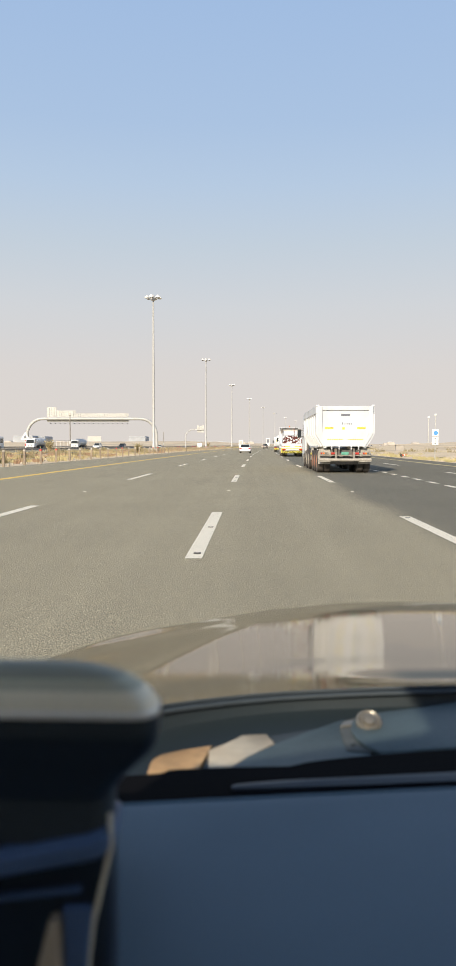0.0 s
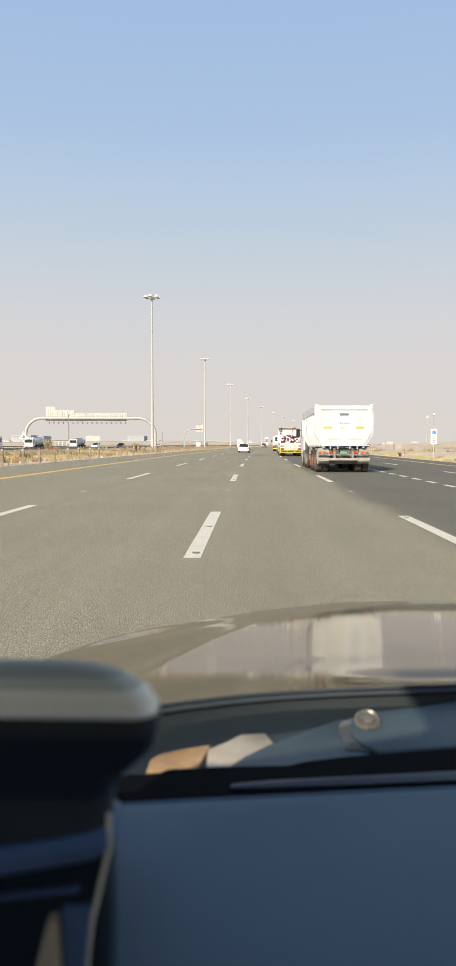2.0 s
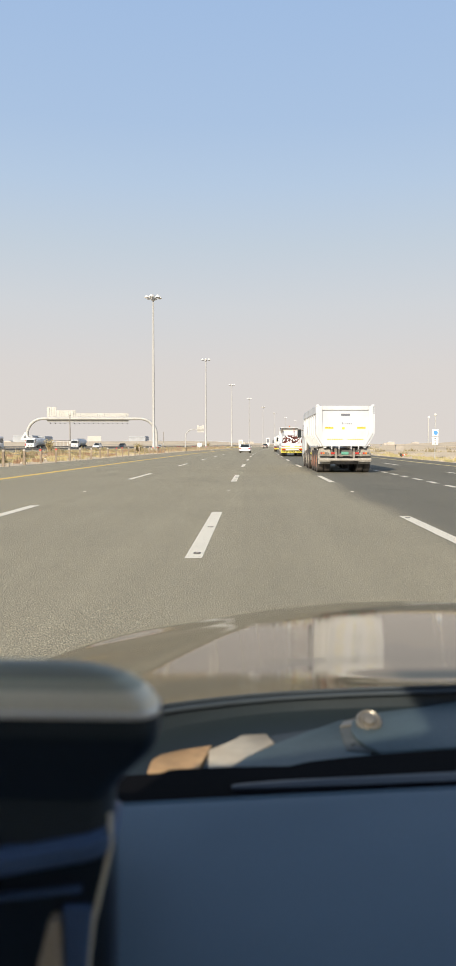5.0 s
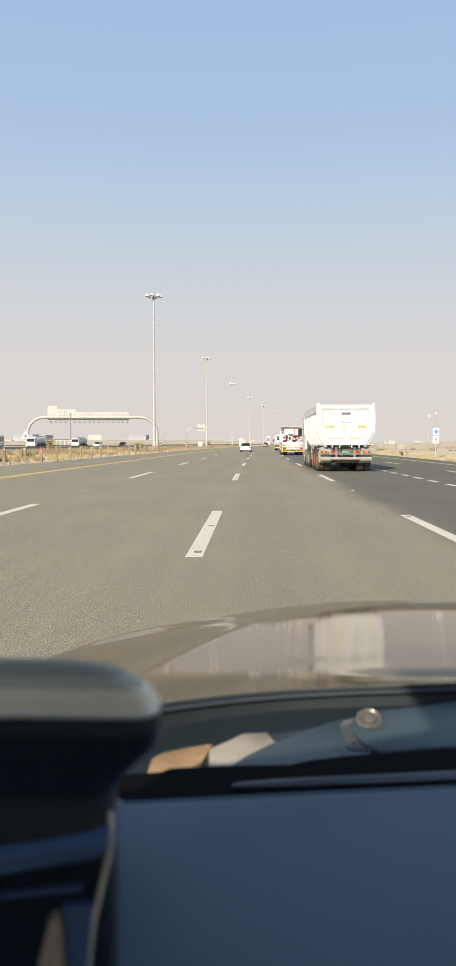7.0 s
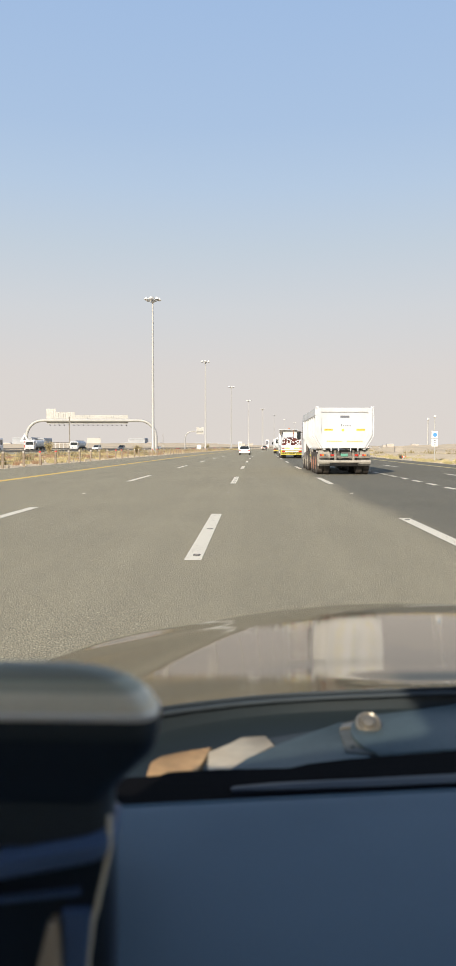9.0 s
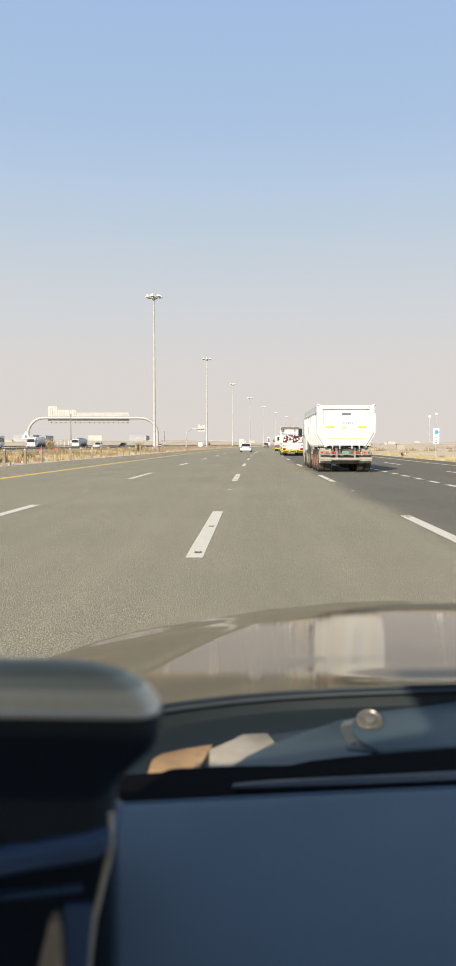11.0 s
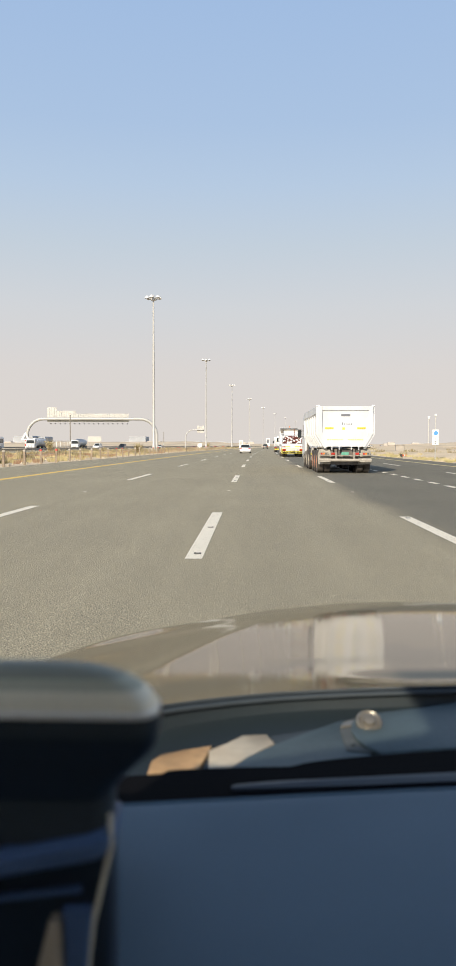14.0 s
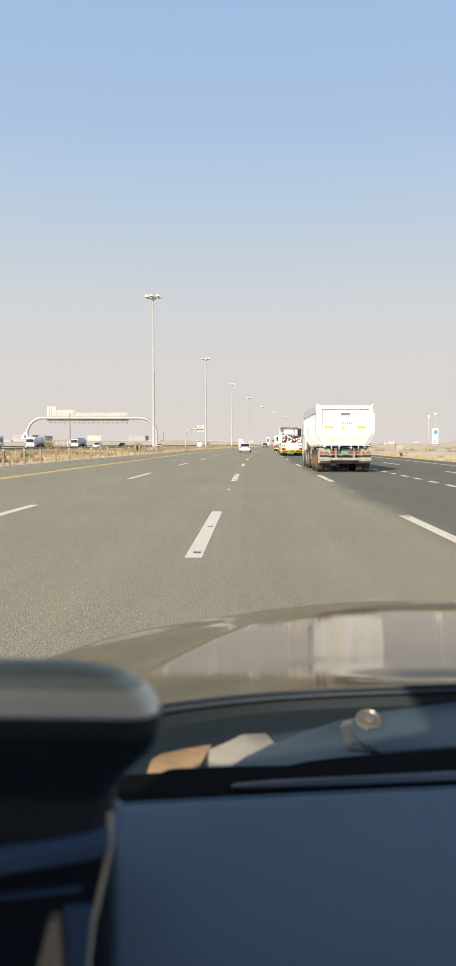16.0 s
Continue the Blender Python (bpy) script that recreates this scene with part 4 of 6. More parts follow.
    part("rust_pipe", rod(bmesh.new(), (0.65, 11.6, 2.6), (0.65, 11.6, 3.45), 0.055, n=10), RIM_RUST, t)
    for yy in (1.3, 2.65, 4.0, 9.6, 12.9):
        part("axle", rod(bmesh.new(), (-0.8, yy, 0.53), (0.8, yy, 0.53), 0.09, n=8), CHASSIS, t)
    # the load of bars
    load = thing("steel_bar_load", x, y, 1.5, "heap of dark steel reinforcing bars with red ends and white tags", "steel bars", turn=lane_turn(y))
    rng = random.Random(17)
    bars, ends = bmesh.new(), bmesh.new()
    spots = []
    for row in range(9):
        z = 0.08 + row * 0.092
        half = 1.1 * math.sqrt(max(0.05, 1 - (row / 10.5) ** 2.2))
        count = int(half * 2 / 0.12)
        for k in range(count):
            spots.append((-half + (k + 0.5) * 2 * half / count + rng.uniform(-0.03, 0.03), z + rng.uniform(-0.03, 0.03)))
    for xx, zz in spots:
        y0 = 0.1 + rng.uniform(0, 0.18)
        squeeze = 0.75
        drop = rng.uniform(-0.04, 0.04)
        rod(bars, (xx, y0, zz), (xx * 0.95, 5.5, zz * 1.02), 0.056, 0.05, 6)
        rod(bars, (xx * 0.95, 5.5, zz * 1.02), (xx * squeeze + drop, 10.4 + rng.uniform(-0.5, 0.3), max(0.06, zz * 0.45)), 0.05, 0.035, 6)
        rod(ends, (xx, y0 - 0.012, zz), (xx, y0, zz), 0.056, n=6)
    tagged(part("bars", bars, REBAR, load, "dark steel bars"), kind="stuff")
    tagged(part("bar_ends", ends, BAR_RED, load, "red-painted bar ends"), kind="stuff")
    for k in range(48):
        xx, zz = rng.choice(spots)
        s = rng.uniform(0.055, 0.085)
        a = rng.uniform(-0.7, 0.7)
        bm = bmesh.new()
        pts = [(xx + s * (c * math.cos(a) - d * math.sin(a)), zz + s * (c * math.sin(a) + d * math.cos(a))) for c, d in ((-1, -0.8), (1, -0.8), (1, 0.8), (-1, 0.8))]
        prism(bm, pts, 0.05 - 0.01 * (k % 4), 0.058 - 0.01 * (k % 4), "y")
        part("paper_tag", bm, TAG_WHITE, load)
    for yy in (0.6, 3.5, 6.5):
        part("bearer", one_box(-1.1, 1.1, yy, yy + 0.1, 0.0, 0.06), TIMBER, load)
    return t


def tanker(x, y, turn=None, label="white tanker lorry with a yellow and black tail"):
    t = thing("tanker_lorry", x, y, 0, label, "lorry", turn=lane_turn(y) if turn is None else turn)
    bm = bmesh.new()
    prof = [(0.5, 0.0), (1.0, 0.06), (1.2, 0.25), (1.22, 0.5), (1.22, 8.2), (1.1, 8.6), (0.4, 8.7)]
    lathe(bm, prof, 28, "y", (0, 0, 2.15))
    for v in bm.verts:
        v.co.z = 2.15 + (v.co.z - 2.15) * 0.92
    tank = part("tank", bm, TRUCK_WHITE, t, "white oval tank", smooth=True)
    for sx in (-1, 1):
        part("ladder_rail", rod(bmesh.new(), (sx * 0.2, -0.06, 0.9), (sx * 0.2, -0.06, 3.6), 0.025, n=6), CHASSIS, tank)
        part("marker", one_box(sx * 0.7 - 0.12, sx * 0.7 + 0.12, 0.0, 0.03, 2.0, 2.24), REFLECT_YELLOW, tank)
        for yy in (1.2, 2.5, 3.8, 7.6):
            wheel(t, sx * 0.92, yy, 0.52, 0.28, RIM_GREY, sx, dual=True)
        wheel(t, sx * 1.0, 11.0, 0.52, 0.3, RIM_GREY, sx)
        part("frame_beam", one_box(sx * 0.4 - 0.06, sx * 0.4 + 0.06, 0.1, 12.0, 0.85, 1.1), CHASSIS, t)
        part("tail_lamp", one_box(sx * 0.95 - 0.2, sx * 0.95 + 0.2, -0.06, 0.0, 0.8, 0.92), RED_LENS, t)
    part("tail_panel", one_box(-1.2, 1.2, 0.0, 0.06, 0.75, 1.15, 0.01), CHASSIS, t)
    part("yellow_bumper", one_box(-1.2, 1.2, -0.06, 0.02, 0.45, 0.65, 0.01), REFLECT_YELLOW, t, "yellow bumper")
    part("walkway", one_box(-0.3, 0.3, 0.5, 8.0, 3.27, 3.33), DUSTY, tank)
    cab(t, 9.6, 11.9, 3.0)
    return t


def car(x, y, paint, label, turn=0.0, tall=1.45, estate=False, group=""):
    """A saloon or an off-roader, standing with its tail at -y."""
    t = thing("car", x, y, 0, label, "car", group, turn)
    h = tall
    L = 4.6
    belt = h * 0.64
    bm = bmesh.new()
    prism(bm, [(0.05, 0.35), (0.0, 0.55), (0.08, belt), (0.9, belt + 0.02), (3.3, belt), (4.4, belt - 0.18), (L, 0.6), (L - 0.05, 0.3), (3.9, 0.22), (0.7, 0.22)], -0.89, 0.89, "x")
    bmesh.ops.bevel(bm, geom=list(bm.edges), offset=0.07, segments=2, affect="EDGES", profile=0.6)
    part("body", bm, paint, t, smooth=True)
    y0, y1 = (0.12, 0.35) if estate else (0.55, 1.15)
    gl = bmesh.new()
    base = [(-0.82, y0), (0.82, y0), (0.82, 3.35), (-0.82, 3.35)]
    top = [(-0.64, y1), (0.64, y1), (0.64, 2.55), (-0.64, 2.55)]
    a = [gl.verts.new((px, py, belt - 0.03)) for px, py in base]
    b = [gl.verts.new((px, py, h - 0.05)) for px, py in top]
    for k in range(4):
        gl.faces.new((a[k], a[(k + 1) % 4], b[(k + 1) % 4], b[k]))
    gl.faces.new(b)
    gl.faces.new(a[::-1])
    part("windows", gl, DARK_GLASS, t, "dark tinted windows")
    part("roof", one_box(-0.66, 0.66, y1 - 0.08, 2.6, h - 0.06, h, 0.025), paint, t)
    for sx in (-1, 1):
        for (pa, pb) in (((sx * 0.82, y0, belt - 0.03), (sx * 0.65, y1, h - 0.04)), ((sx * 0.82, 3.35, belt - 0.03), (sx * 0.65, 2.55, h - 0.04)), ((sx * 0.835, 1.9, belt - 0.03), (sx * 0.655, 1.85, h - 0.04))):
            part("pillar", rod(bmesh.new(), pa, pb, 0.045, n=6), paint, t)
        for yy in (0.85, 3.65):
            wheel(t, sx * 0.8, yy, 0.33, 0.2, RIM_GREY, sx)
        part("tail_lamp", one_box(sx * 0.7 - 0.17, sx * 0.7 + 0.17, -0.012, 0.1, belt - 0.25, belt - 0.1, 0.02), RED_LENS, t, "red tail lamp")
        part("head_lamp", one_box(sx * 0.68 - 0.17, sx * 0.68 + 0.17, L - 0.12, L + 0.01, 0.6, 0.72, 0.02), WHITE_LENS, t, "clear head lamp")
        part("mirror", one_box(sx * 0.98 - 0.09, sx * 0.98 + 0.09, 2.9, 3.05, belt - 0.02, belt + 0.12, 0.03), paint, t)
    part("number_plate", one_box(-0.26, 0.26, -0.012, 0.02, 0.62, 0.74), WHITE_LENS, t)
    part("rear_bumper", one_box(-0.86, 0.86, -0.04, 0.12, 0.3, 0.46, 0.03), CHASSIS if estate else paint, t)
    return t


def bus(x, y, turn):
    t = thing("coach", x, y, 0, "white coach with dark side windows", "bus", turn=turn)
    bm = one_box(-1.25, 1.25, 0, 11.5, 0.4, 3.4, 0.18)
    part("body", bm, CAR_WHITE, t, smooth=True)
    for sx in (-1, 1):
        for k in range(6):
            part("side_window", one_box(sx * 1.25 - 0.008, sx * 1.25 + 0.008, 0.7 + k * 1.75, 2.3 + k * 1.75, 1.75, 2.9), DARK_GLASS, t)
        for yy in (2.6, 9.2):
            wheel(t, sx * 1.1, yy, 0.5, 0.3, RIM_GREY, sx)
        part("mirror", one_box(sx * 1.45 - 0.1, sx * 1.45 + 0.1, 11.5, 11.65, 2.2, 2.8, 0.03), CHASSIS, t)
        part("head_lamp", one_box(sx * 0.9 - 0.2, sx * 0.9 + 0.2, 11.5, 11.52, 0.8, 1.0), WHITE_LENS, t)
    part("windscreen", one_box(-1.12, 1.12, 11.49, 11.515, 1.4, 3.0), DARK_GLASS, t)
    part("bumper", one_box(-1.2, 1.2, 11.48, 11.56, 0.4, 0.7, 0.02), CHASSIS, t)
    return t


tipper(4.40, 35.5)
rebar_lorry(4.74, 86.0)
tanker(5.9, 150.0)
car(-2.3 + bend(122), 122.0, CAR_WHITE, "white saloon car with a dark rear window", lane_turn(122))
car(-2.4 + bend(290), 290.0, CAR_DARK, "dark off-roader driving far ahead", lane_turn(290), 1.75, True)
car(1.2 + bend(330), 330.0, CAR_WHITE, "small white saloon far ahead", lane_turn(330))
# the opposite carriageway: these face the camera
bus(-65.5, 196.0, 180)
tanker(-62.0, 225.0, 178, "white bulk lorry coming the other way")
tanker(-58.0, 262.0, 178, "white tanker lorry coming the other way")
car(-44.5, 222.0, CAR_WHITE, "white off-roader coming the other way", 178, 1.8, True)
car(-44.0, 262.0, CAR_DARK, "dark brown off-roader coming the other way", 178, 1.8, True)
car(-41.0, 345.0, CAR_WHITE, "white car coming the other way", 176)


# ---- signs and far things ----
def sign_gantry(y):
    x0, x1 = -71.2, -29.8
    t = thing("sign_gantry", 0, y, 0, "pale arched steel sign gantry with panel backs, over the opposite road", "gantry")
    r, zt = 5.2, 9.6
    pts = [(x0, 0, -0.2), (x0, 0, zt - r)]
    pts += [(x0 + r - r * math.cos(a), 0, zt - r + r * math.sin(a)) for a in [k * math.pi / 16 for k in range(1, 9)]]
    pts += [(x1 - r + r * math.sin(a), 0, zt - r + r * math.cos(a)) for a in [k * math.pi / 16 for k in range(0, 9)]]
    pts += [(x1, 0, -0.2)]
    part("arch", tube(bmesh.new(), pts, 0.5, 12), GALVANISED, t, smooth=True)
    x = -64.9
    for k in range(17):
        w = 1.54
        top = 13.3 if k < 2 else (12.2 if k < 6 else 11.3)
        p = part("sign_panel", one_box(x, x + w - 0.07, 0.62, 0.75, 8.6, top, 0.02), SIGN_BACK, t, "bare metal back of a sign panel")
        part("stiffener", one_box(x + 0.7, x + 0.8, 0.5, 0.62, 8.5, top - 0.2), GALVANISED, p)
        part("lamp_bracket", one_box(x + 0.7, x + 0.78, 0.3, 2.4, 8.25, 8.33), GALVANISED, p)
        part("flood_lamp", one_box(x + 0.58, x + 0.9, 2.1, 2.4, 7.95, 8.25, 0.04), CHASSIS, p)
        x += w
    return t


def cantilever_sign(off, y):
    t = thing("cantilever_sign", off + bend(y), y, 0, "pale bent-pole sign with bare metal panel backs", "road sign")
    r, zt = 3.0, 7.6
    pts = [(0, 0, -0.2), (0, 0, zt - r)] + [(r - r * math.cos(a), 0, zt - r + r * math.sin(a)) for a in [k * math.pi / 14 for k in range(1, 8)]] + [(7.2, 0, zt)]
    part("pole", tube(bmesh.new(), pts, 0.22, 10), GALVANISED, t, smooth=True)
    for k in range(3):
        part("sign_panel", one_box(4.7 + k, 5.64 + k, 0.28, 0.4, 6.4, 9.3 - 0.35 * (k == 1), 0.02), SIGN_BACK, t)


def parking_sign(off, y):
    t = thing("road_sign", off + bend(y), y, 0, "blue and white sign plates on a tall thin post", "road sign")
    part("post", rod(bmesh.new(), (0, 0, -0.2), (0, 0, 4.0), 0.045, n=10), GALVANISED, t, smooth=True)
    part("top_light", one_box(-0.1, 0.1, -0.1, 0.1, 3.95, 4.15, 0.03), LAMP_WHITE, t)
    plate_back = part("upper_plate", one_box(-0.28, 0.28, -0.07, -0.05, 2.1, 2.75, 0.01), SIGN_WHITE, t, "white plate with a round blue mark")
    part("blue_mark", lathe(bmesh.new(), [(0.19, -0.078), (0.19, -0.071)], 24, "y", (0.03, 0, 2.42)), SIGN_BLUE, plate_back)
    part("white_plate", one_box(-0.28, 0.28, -0.07, -0.05, 1.35, 2.05, 0.01), SIGN_WHITE, t, "white plate with dark strokes")
    for z in (1.5, 1.7, 1.9):
        part("dark_stroke", one_box(-0.08, 0.08, -0.08, -0.071, z - 0.04, z + 0.04), GREY_MARK, t)


def warning_sign(x, y):
    t = thing("warning_sign", x, y, 0, "triangular warning sign on a striped post", "road sign")
    for k in range(6):
        part("post_band", rod(bmesh.new(), (0, 0, -0.1 + 0.4 * k), (0, 0, 0.3 + 0.4 * k), 0.06, n=10), SIGN_RED if k % 2 else SIGN_WHITE, t)
    part("triangle", prism(bmesh.new(), [(-0.75, 2.1), (0.75, 2.1), (0, 3.4)], -0.08, -0.06, "y"), SIGN_WHITE, t, "pale triangle plate")
    part("symbol", prism(bmesh.new(), [(-0.28, 2.3), (0.28, 2.3), (0, 2.9)], -0.09, -0.081, "y"), GREY_MARK, t)


def thin_pole(x, y, h):
    t = thing("utility_pole", x, y, -0.2, "thin weathered steel pole beyond the median fence", "pole", "thin poles by the opposite road")
    part("shaft", rod(bmesh.new(), (0, 0, 0), (0, 0, h), 0.13, 0.09, 10), DUSTY, t, smooth=True)
    part("cap", lathe(bmesh.new(), [(0.12, h - 0.05), (0.12, h + 0.1), (0.04, h + 0.16)], 10), DUSTY, t)
    part("junction_box", one_box(-0.16, 0.16, -0.22, -0.08, 1.6, 2.2, 0.02), SIGN_BACK, t)


def blue_gantry(x, y):
    t = thing("direction_sign", x, y, 0, "far blue direction sign on two posts", "road sign")
    for xx in (-6.5, 6.5):
        part("post", rod(bmesh.new(), (xx, 0, -1), (xx, 0, 8.5), 0.25, n=8), GALVANISED, t)
    part("panel", one_box(-7, 7, -0.3, -0.1, 4.6, 8.8, 0.05), SIGN_BLUE, t)
    for k in range(5):
        part("pale_bar", one_box(-6 + 2.5 * k, -4.2 + 2.5 * k, -0.35, -0.31, 6.2 + 0.4 * (k % 2), 7.0 + 0.4 * (k % 2)), SIGN_WHITE, t)


def radio_mast(x, y, h=24.0):
    t = thing("radio_mast", x, y, 0, "slim white telecom mast with antennas at its head", "mast")
    part("shaft", lathe(bmesh.new(), [(0.8, -0.5), (0.7, h * 0.5), (0.55, h)], 12), GALVANISED, t, smooth=True)
    for k in range(3):
        a = k * math.tau / 3
        part("antenna", one_box(0.9 * math.cos(a) - 0.3, 0.9 * math.cos(a) + 0.3, 0.9 * math.sin(a) - 0.3, 0.9 * math.sin(a) + 0.3, h - 2.5, h, 0.05), SIGN_WHITE, t)
    part("cabinet", one_box(-3, 3, -2, 2, -0.5, 2.5, 0.1), HAZED_WHITE, t)


def cabinet(x, y):
    t = thing("electrical_cabinet", x, y, 0, "pale metal roadside cabinet on a plinth", "cabinet")
    b = part("body", one_box(-0.75, 0.75, -0.4, 0.4, 0.1, 1.9, 0.03), SIGN_WHITE, t)
    part("plinth", one_box(-0.85, 0.85, -0.5, 0.5, -0.15, 0.12), CONCRETE, t)
    part("roof", one_box(-0.82, 0.82, -0.48, 0.48, 1.9, 1.98, 0.02), SIGN_WHITE, t)
    for sx in (-1, 1):
        part("door", one_box(sx * 0.36 - 0.33, sx * 0.36 + 0.33, -0.42, -0.4, 0.2, 1.8, 0.005), SIGN_WHITE, b)


def billboard(x, y):
    t = thing("billboard", x, y, 0, "bare back of a roadside board on two posts", "sign board")
    for xx in (-2.6, 2.6):
        part("post", rod(bmesh.new(), (xx, 0, -0.3), (xx, 0, 5.6), 0.12, n=8), GALVANISED, t)
    part("board", one_box(-3.2, 3.2, -0.1, 0.05, 2.9, 5.3, 0.03), SIGN_BACK, t)


def tall_board(x, y, w, h, face, label):
    t = thing("sign_board", x, y, 0, label, "sign board", "tall boards along the median")
    for sx in (-1, 1):
        part("post", rod(bmesh.new(), (sx * w * 0.4, 0.1, -0.2), (sx * w * 0.4, 0.1, h), 0.07, n=8), GALVANISED, t)
    board = part("board", one_box(-w / 2, w / 2, -0.06, 0.06, h * 0.12, h, 0.03), SIGN_WHITE, t, "white framed board")
    part("face_panel", one_box(-w * 0.36, w * 0.36, -0.075, -0.061, h * 0.45, h * 0.86), face, board)


def warehouse(x, y, w, d, h, mat, label):
    t = thing("warehouse", x, y, -0.5, label, "building", "far sheds on the horizon")
    part("wall", one_box(-w / 2, w / 2, 0, d, 0, h * 0.86), mat, t)
    part("roof", prism(bmesh.new(), [(-w / 2 - 0.5, h * 0.86), (w / 2 + 0.5, h * 0.86), (w / 2 * 0.92, h), (-w / 2 * 0.92, h)], -0.5, d + 0.5, "y"), mat, t)
    for k in range(4):
        xx = -w * 0.36 + k * w * 0.24
        part("loading_door", one_box(xx - w * 0.05, xx + w * 0.05, -0.3, 0.0, 0, h * 0.4), SIGN_BACK, t)


sign_gantry(240.0)
cantilever_sign(-35.7, 310.0)
parking_sign(16.2, 69.0)
warning_sign(-36.2, 121.0)
thin_pole(-35.4, 148.0, 7.2)
thin_pole(-34.0, 296.0, 6.4)
blue_gantry(92.0, 820.0)
radio_mast(186.0, 800.0, 32.0)
tall_board(-12.4 + bend(300), 300.0, 1.6, 3.3, SIGN_BACK, "tall white board with a pale panel beside the road")
tall_board(-17.0 + bend(560), 560.0, 2.4, 6.6, GREY_MARK, "tall white board with a dark panel far ahead")
cabinet(-24.0 + bend(260), 262.0)
billboard(-72.8, 352.0)
warehouse(-454.0, 1500.0, 40, 60, 20, HAZED_WALL, "far grey-blue warehouse in the haze")
warehouse(-436.0, 1540.0, 32, 60, 19, HAZED_WALL, "far grey-blue warehouse in the haze")
warehouse(-225.0, 1500.0, 33, 50, 19, HAZED_WALL, "far grey-blue shed beside a pale one")
warehouse(-192.0, 1500.0, 26, 40, 10, HAZED_WHITE, "far low pale building")
warehouse(-345.0, 1450.0, 60, 30, 8, HAZED_WHITE, "far low pale building")

# slow traffic on the far slip road
far_car = car(70.0, 560.0, CAR_WHITE, "small white car far off on the slip road", -20, 1.7, True, "cars on the far slip road")
tanker(86.0, 640.0, -22, "pale lorry far off on the slip road")
for k in range(9):
    y = 600 + 46 * k
    copy_thing(far_car, pose(72 + 0.30 * (y - 560) + 3 * math.sin(k * 2.1), y, 0, 0, 0, -22))


# ---- small things by the road ----
def traffic_cone(x, y):
    """A cone knocked over: it lies on its side, pointing across the verge."""
    t = thing("traffic_cone", x, y, 0.06, "orange traffic cone lying on its side in the verge grass", "traffic cone")
    t.matrix_basis = pose(x, y, 0.19, 0, 84, 25)
    part("base", one_box(-0.2, 0.2, -0.2, 0.2, 0.0, 0.04, 0.01), RUBBER, t)
    part("cone", lathe(bmesh.new(), [(0.15, 0.04), (0.035, 0.75)], 16), CONE_ORANGE, t, smooth=True)
    part("white_band", lathe(bmesh.new(), [(0.116, 0.3), (0.083, 0.5)], 16), SIGN_WHITE, t, smooth=True)


traffic_cone(15.9 + bend(84), 84.0)


def tall_shrub(x, y, h, seed, label):
    """A dry bush: many thin stems fanning from the root, with small leaves."""
    rng = random.Random(seed)
    t = thing("bush", x, y, -0.1, label, "bush")
    stems, leaves = bmesh.new(), bmesh.new()
    for _ in range(46):
        a, lean = rng.random() * math.tau, rng.uniform(0.05, 0.55)
        tip = Vector((math.cos(a) * lean * h, math.sin(a) * lean * h, h * rng.uniform(0.6, 1.0)))
        mid = tip * 0.5 + Vector((rng.uniform(-0.1, 0.1), rng.uniform(-0.1, 0.1), 0.1 * h))
        rod(stems, (0.05 * math.cos(a), 0.05 * math.sin(a), 0), mid, 0.025, 0.016, 5)
        rod(stems, mid, tip, 0.016, 0.006, 5)
        for _ in range(26):
            f = rng.uniform(0.3, 1.05)
            p = (mid * 2 * f if f < 0.5 else mid.lerp(tip, (f - 0.5) * 2)) + Vector([rng.uniform(-0.14, 0.14) for _ in range(3)])
            d = Vector([rng.uniform(-1, 1) for _ in range(3)]).normalized() * 0.09
            e = d.orthogonal().normalized() * 0.035
            leaves.faces.new([leaves.verts.new(p - d), leaves.verts.new(p + e), leaves.verts.new(p + d), leaves.verts.new(p - e)])
    part("stems", stems, TIMBER, t)
    tagged(part("leaves", leaves, GRASS, t), kind="stuff")


tall_shrub(-31.5, 118.0, 2.1, 3, "tall dry olive bush on the median")
tall_shrub(-18.6 + bend(118), 116.5, 1.6, 4, "straggly bush at the foot of a lamp mast")
tall_shrub(-29.0 + bend(330), 330.0, 2.6, 5, "far dry bush on the median")


def shelter(x, y, w):
    t = thing("canopy", x, y, 0, "long dark low canopy roof on pale posts", "shelter")
    part("roof", prism(bmesh.new(), [(-w / 2, 2.3), (-w / 2 + 1.0, 2.75), (w / 2 + 0.6, 2.75), (w / 2 + 0.6, 2.95), (-w / 2 + 0.9, 2.95), (-w / 2 - 0.3, 2.4)], 0, 4, "y"), CHASSIS, t)
    for k in range(9):
        xx = -w / 2 + 0.6 + k * (w - 0.8) / 8
        part("post", one_box(xx - 0.06, xx + 0.06, 0.1, 0.22, 0, 2.75), SIGN_WHITE, t)


shelter(-74.5, 300.0, 13.0)


def far_shed(x, y, w, h):
    t = thing("far_shed", x, y, 4.0, "small pale shed with a grey arched roof far off", "building", "scattered far sheds")
    part("wall", one_box(-w / 2, w / 2, 0, 8, -5, h * 0.7), HAZED_WHITE, t)
    pts = [(w / 2 * math.cos(a), h * 0.7 + h * 0.3 * math.sin(a)) for a in [k * math.pi / 8 for k in range(9)]]
    part("roof", prism(bmesh.new(), pts, -0.3, 8.3, "y"), HAZED_WALL, t)


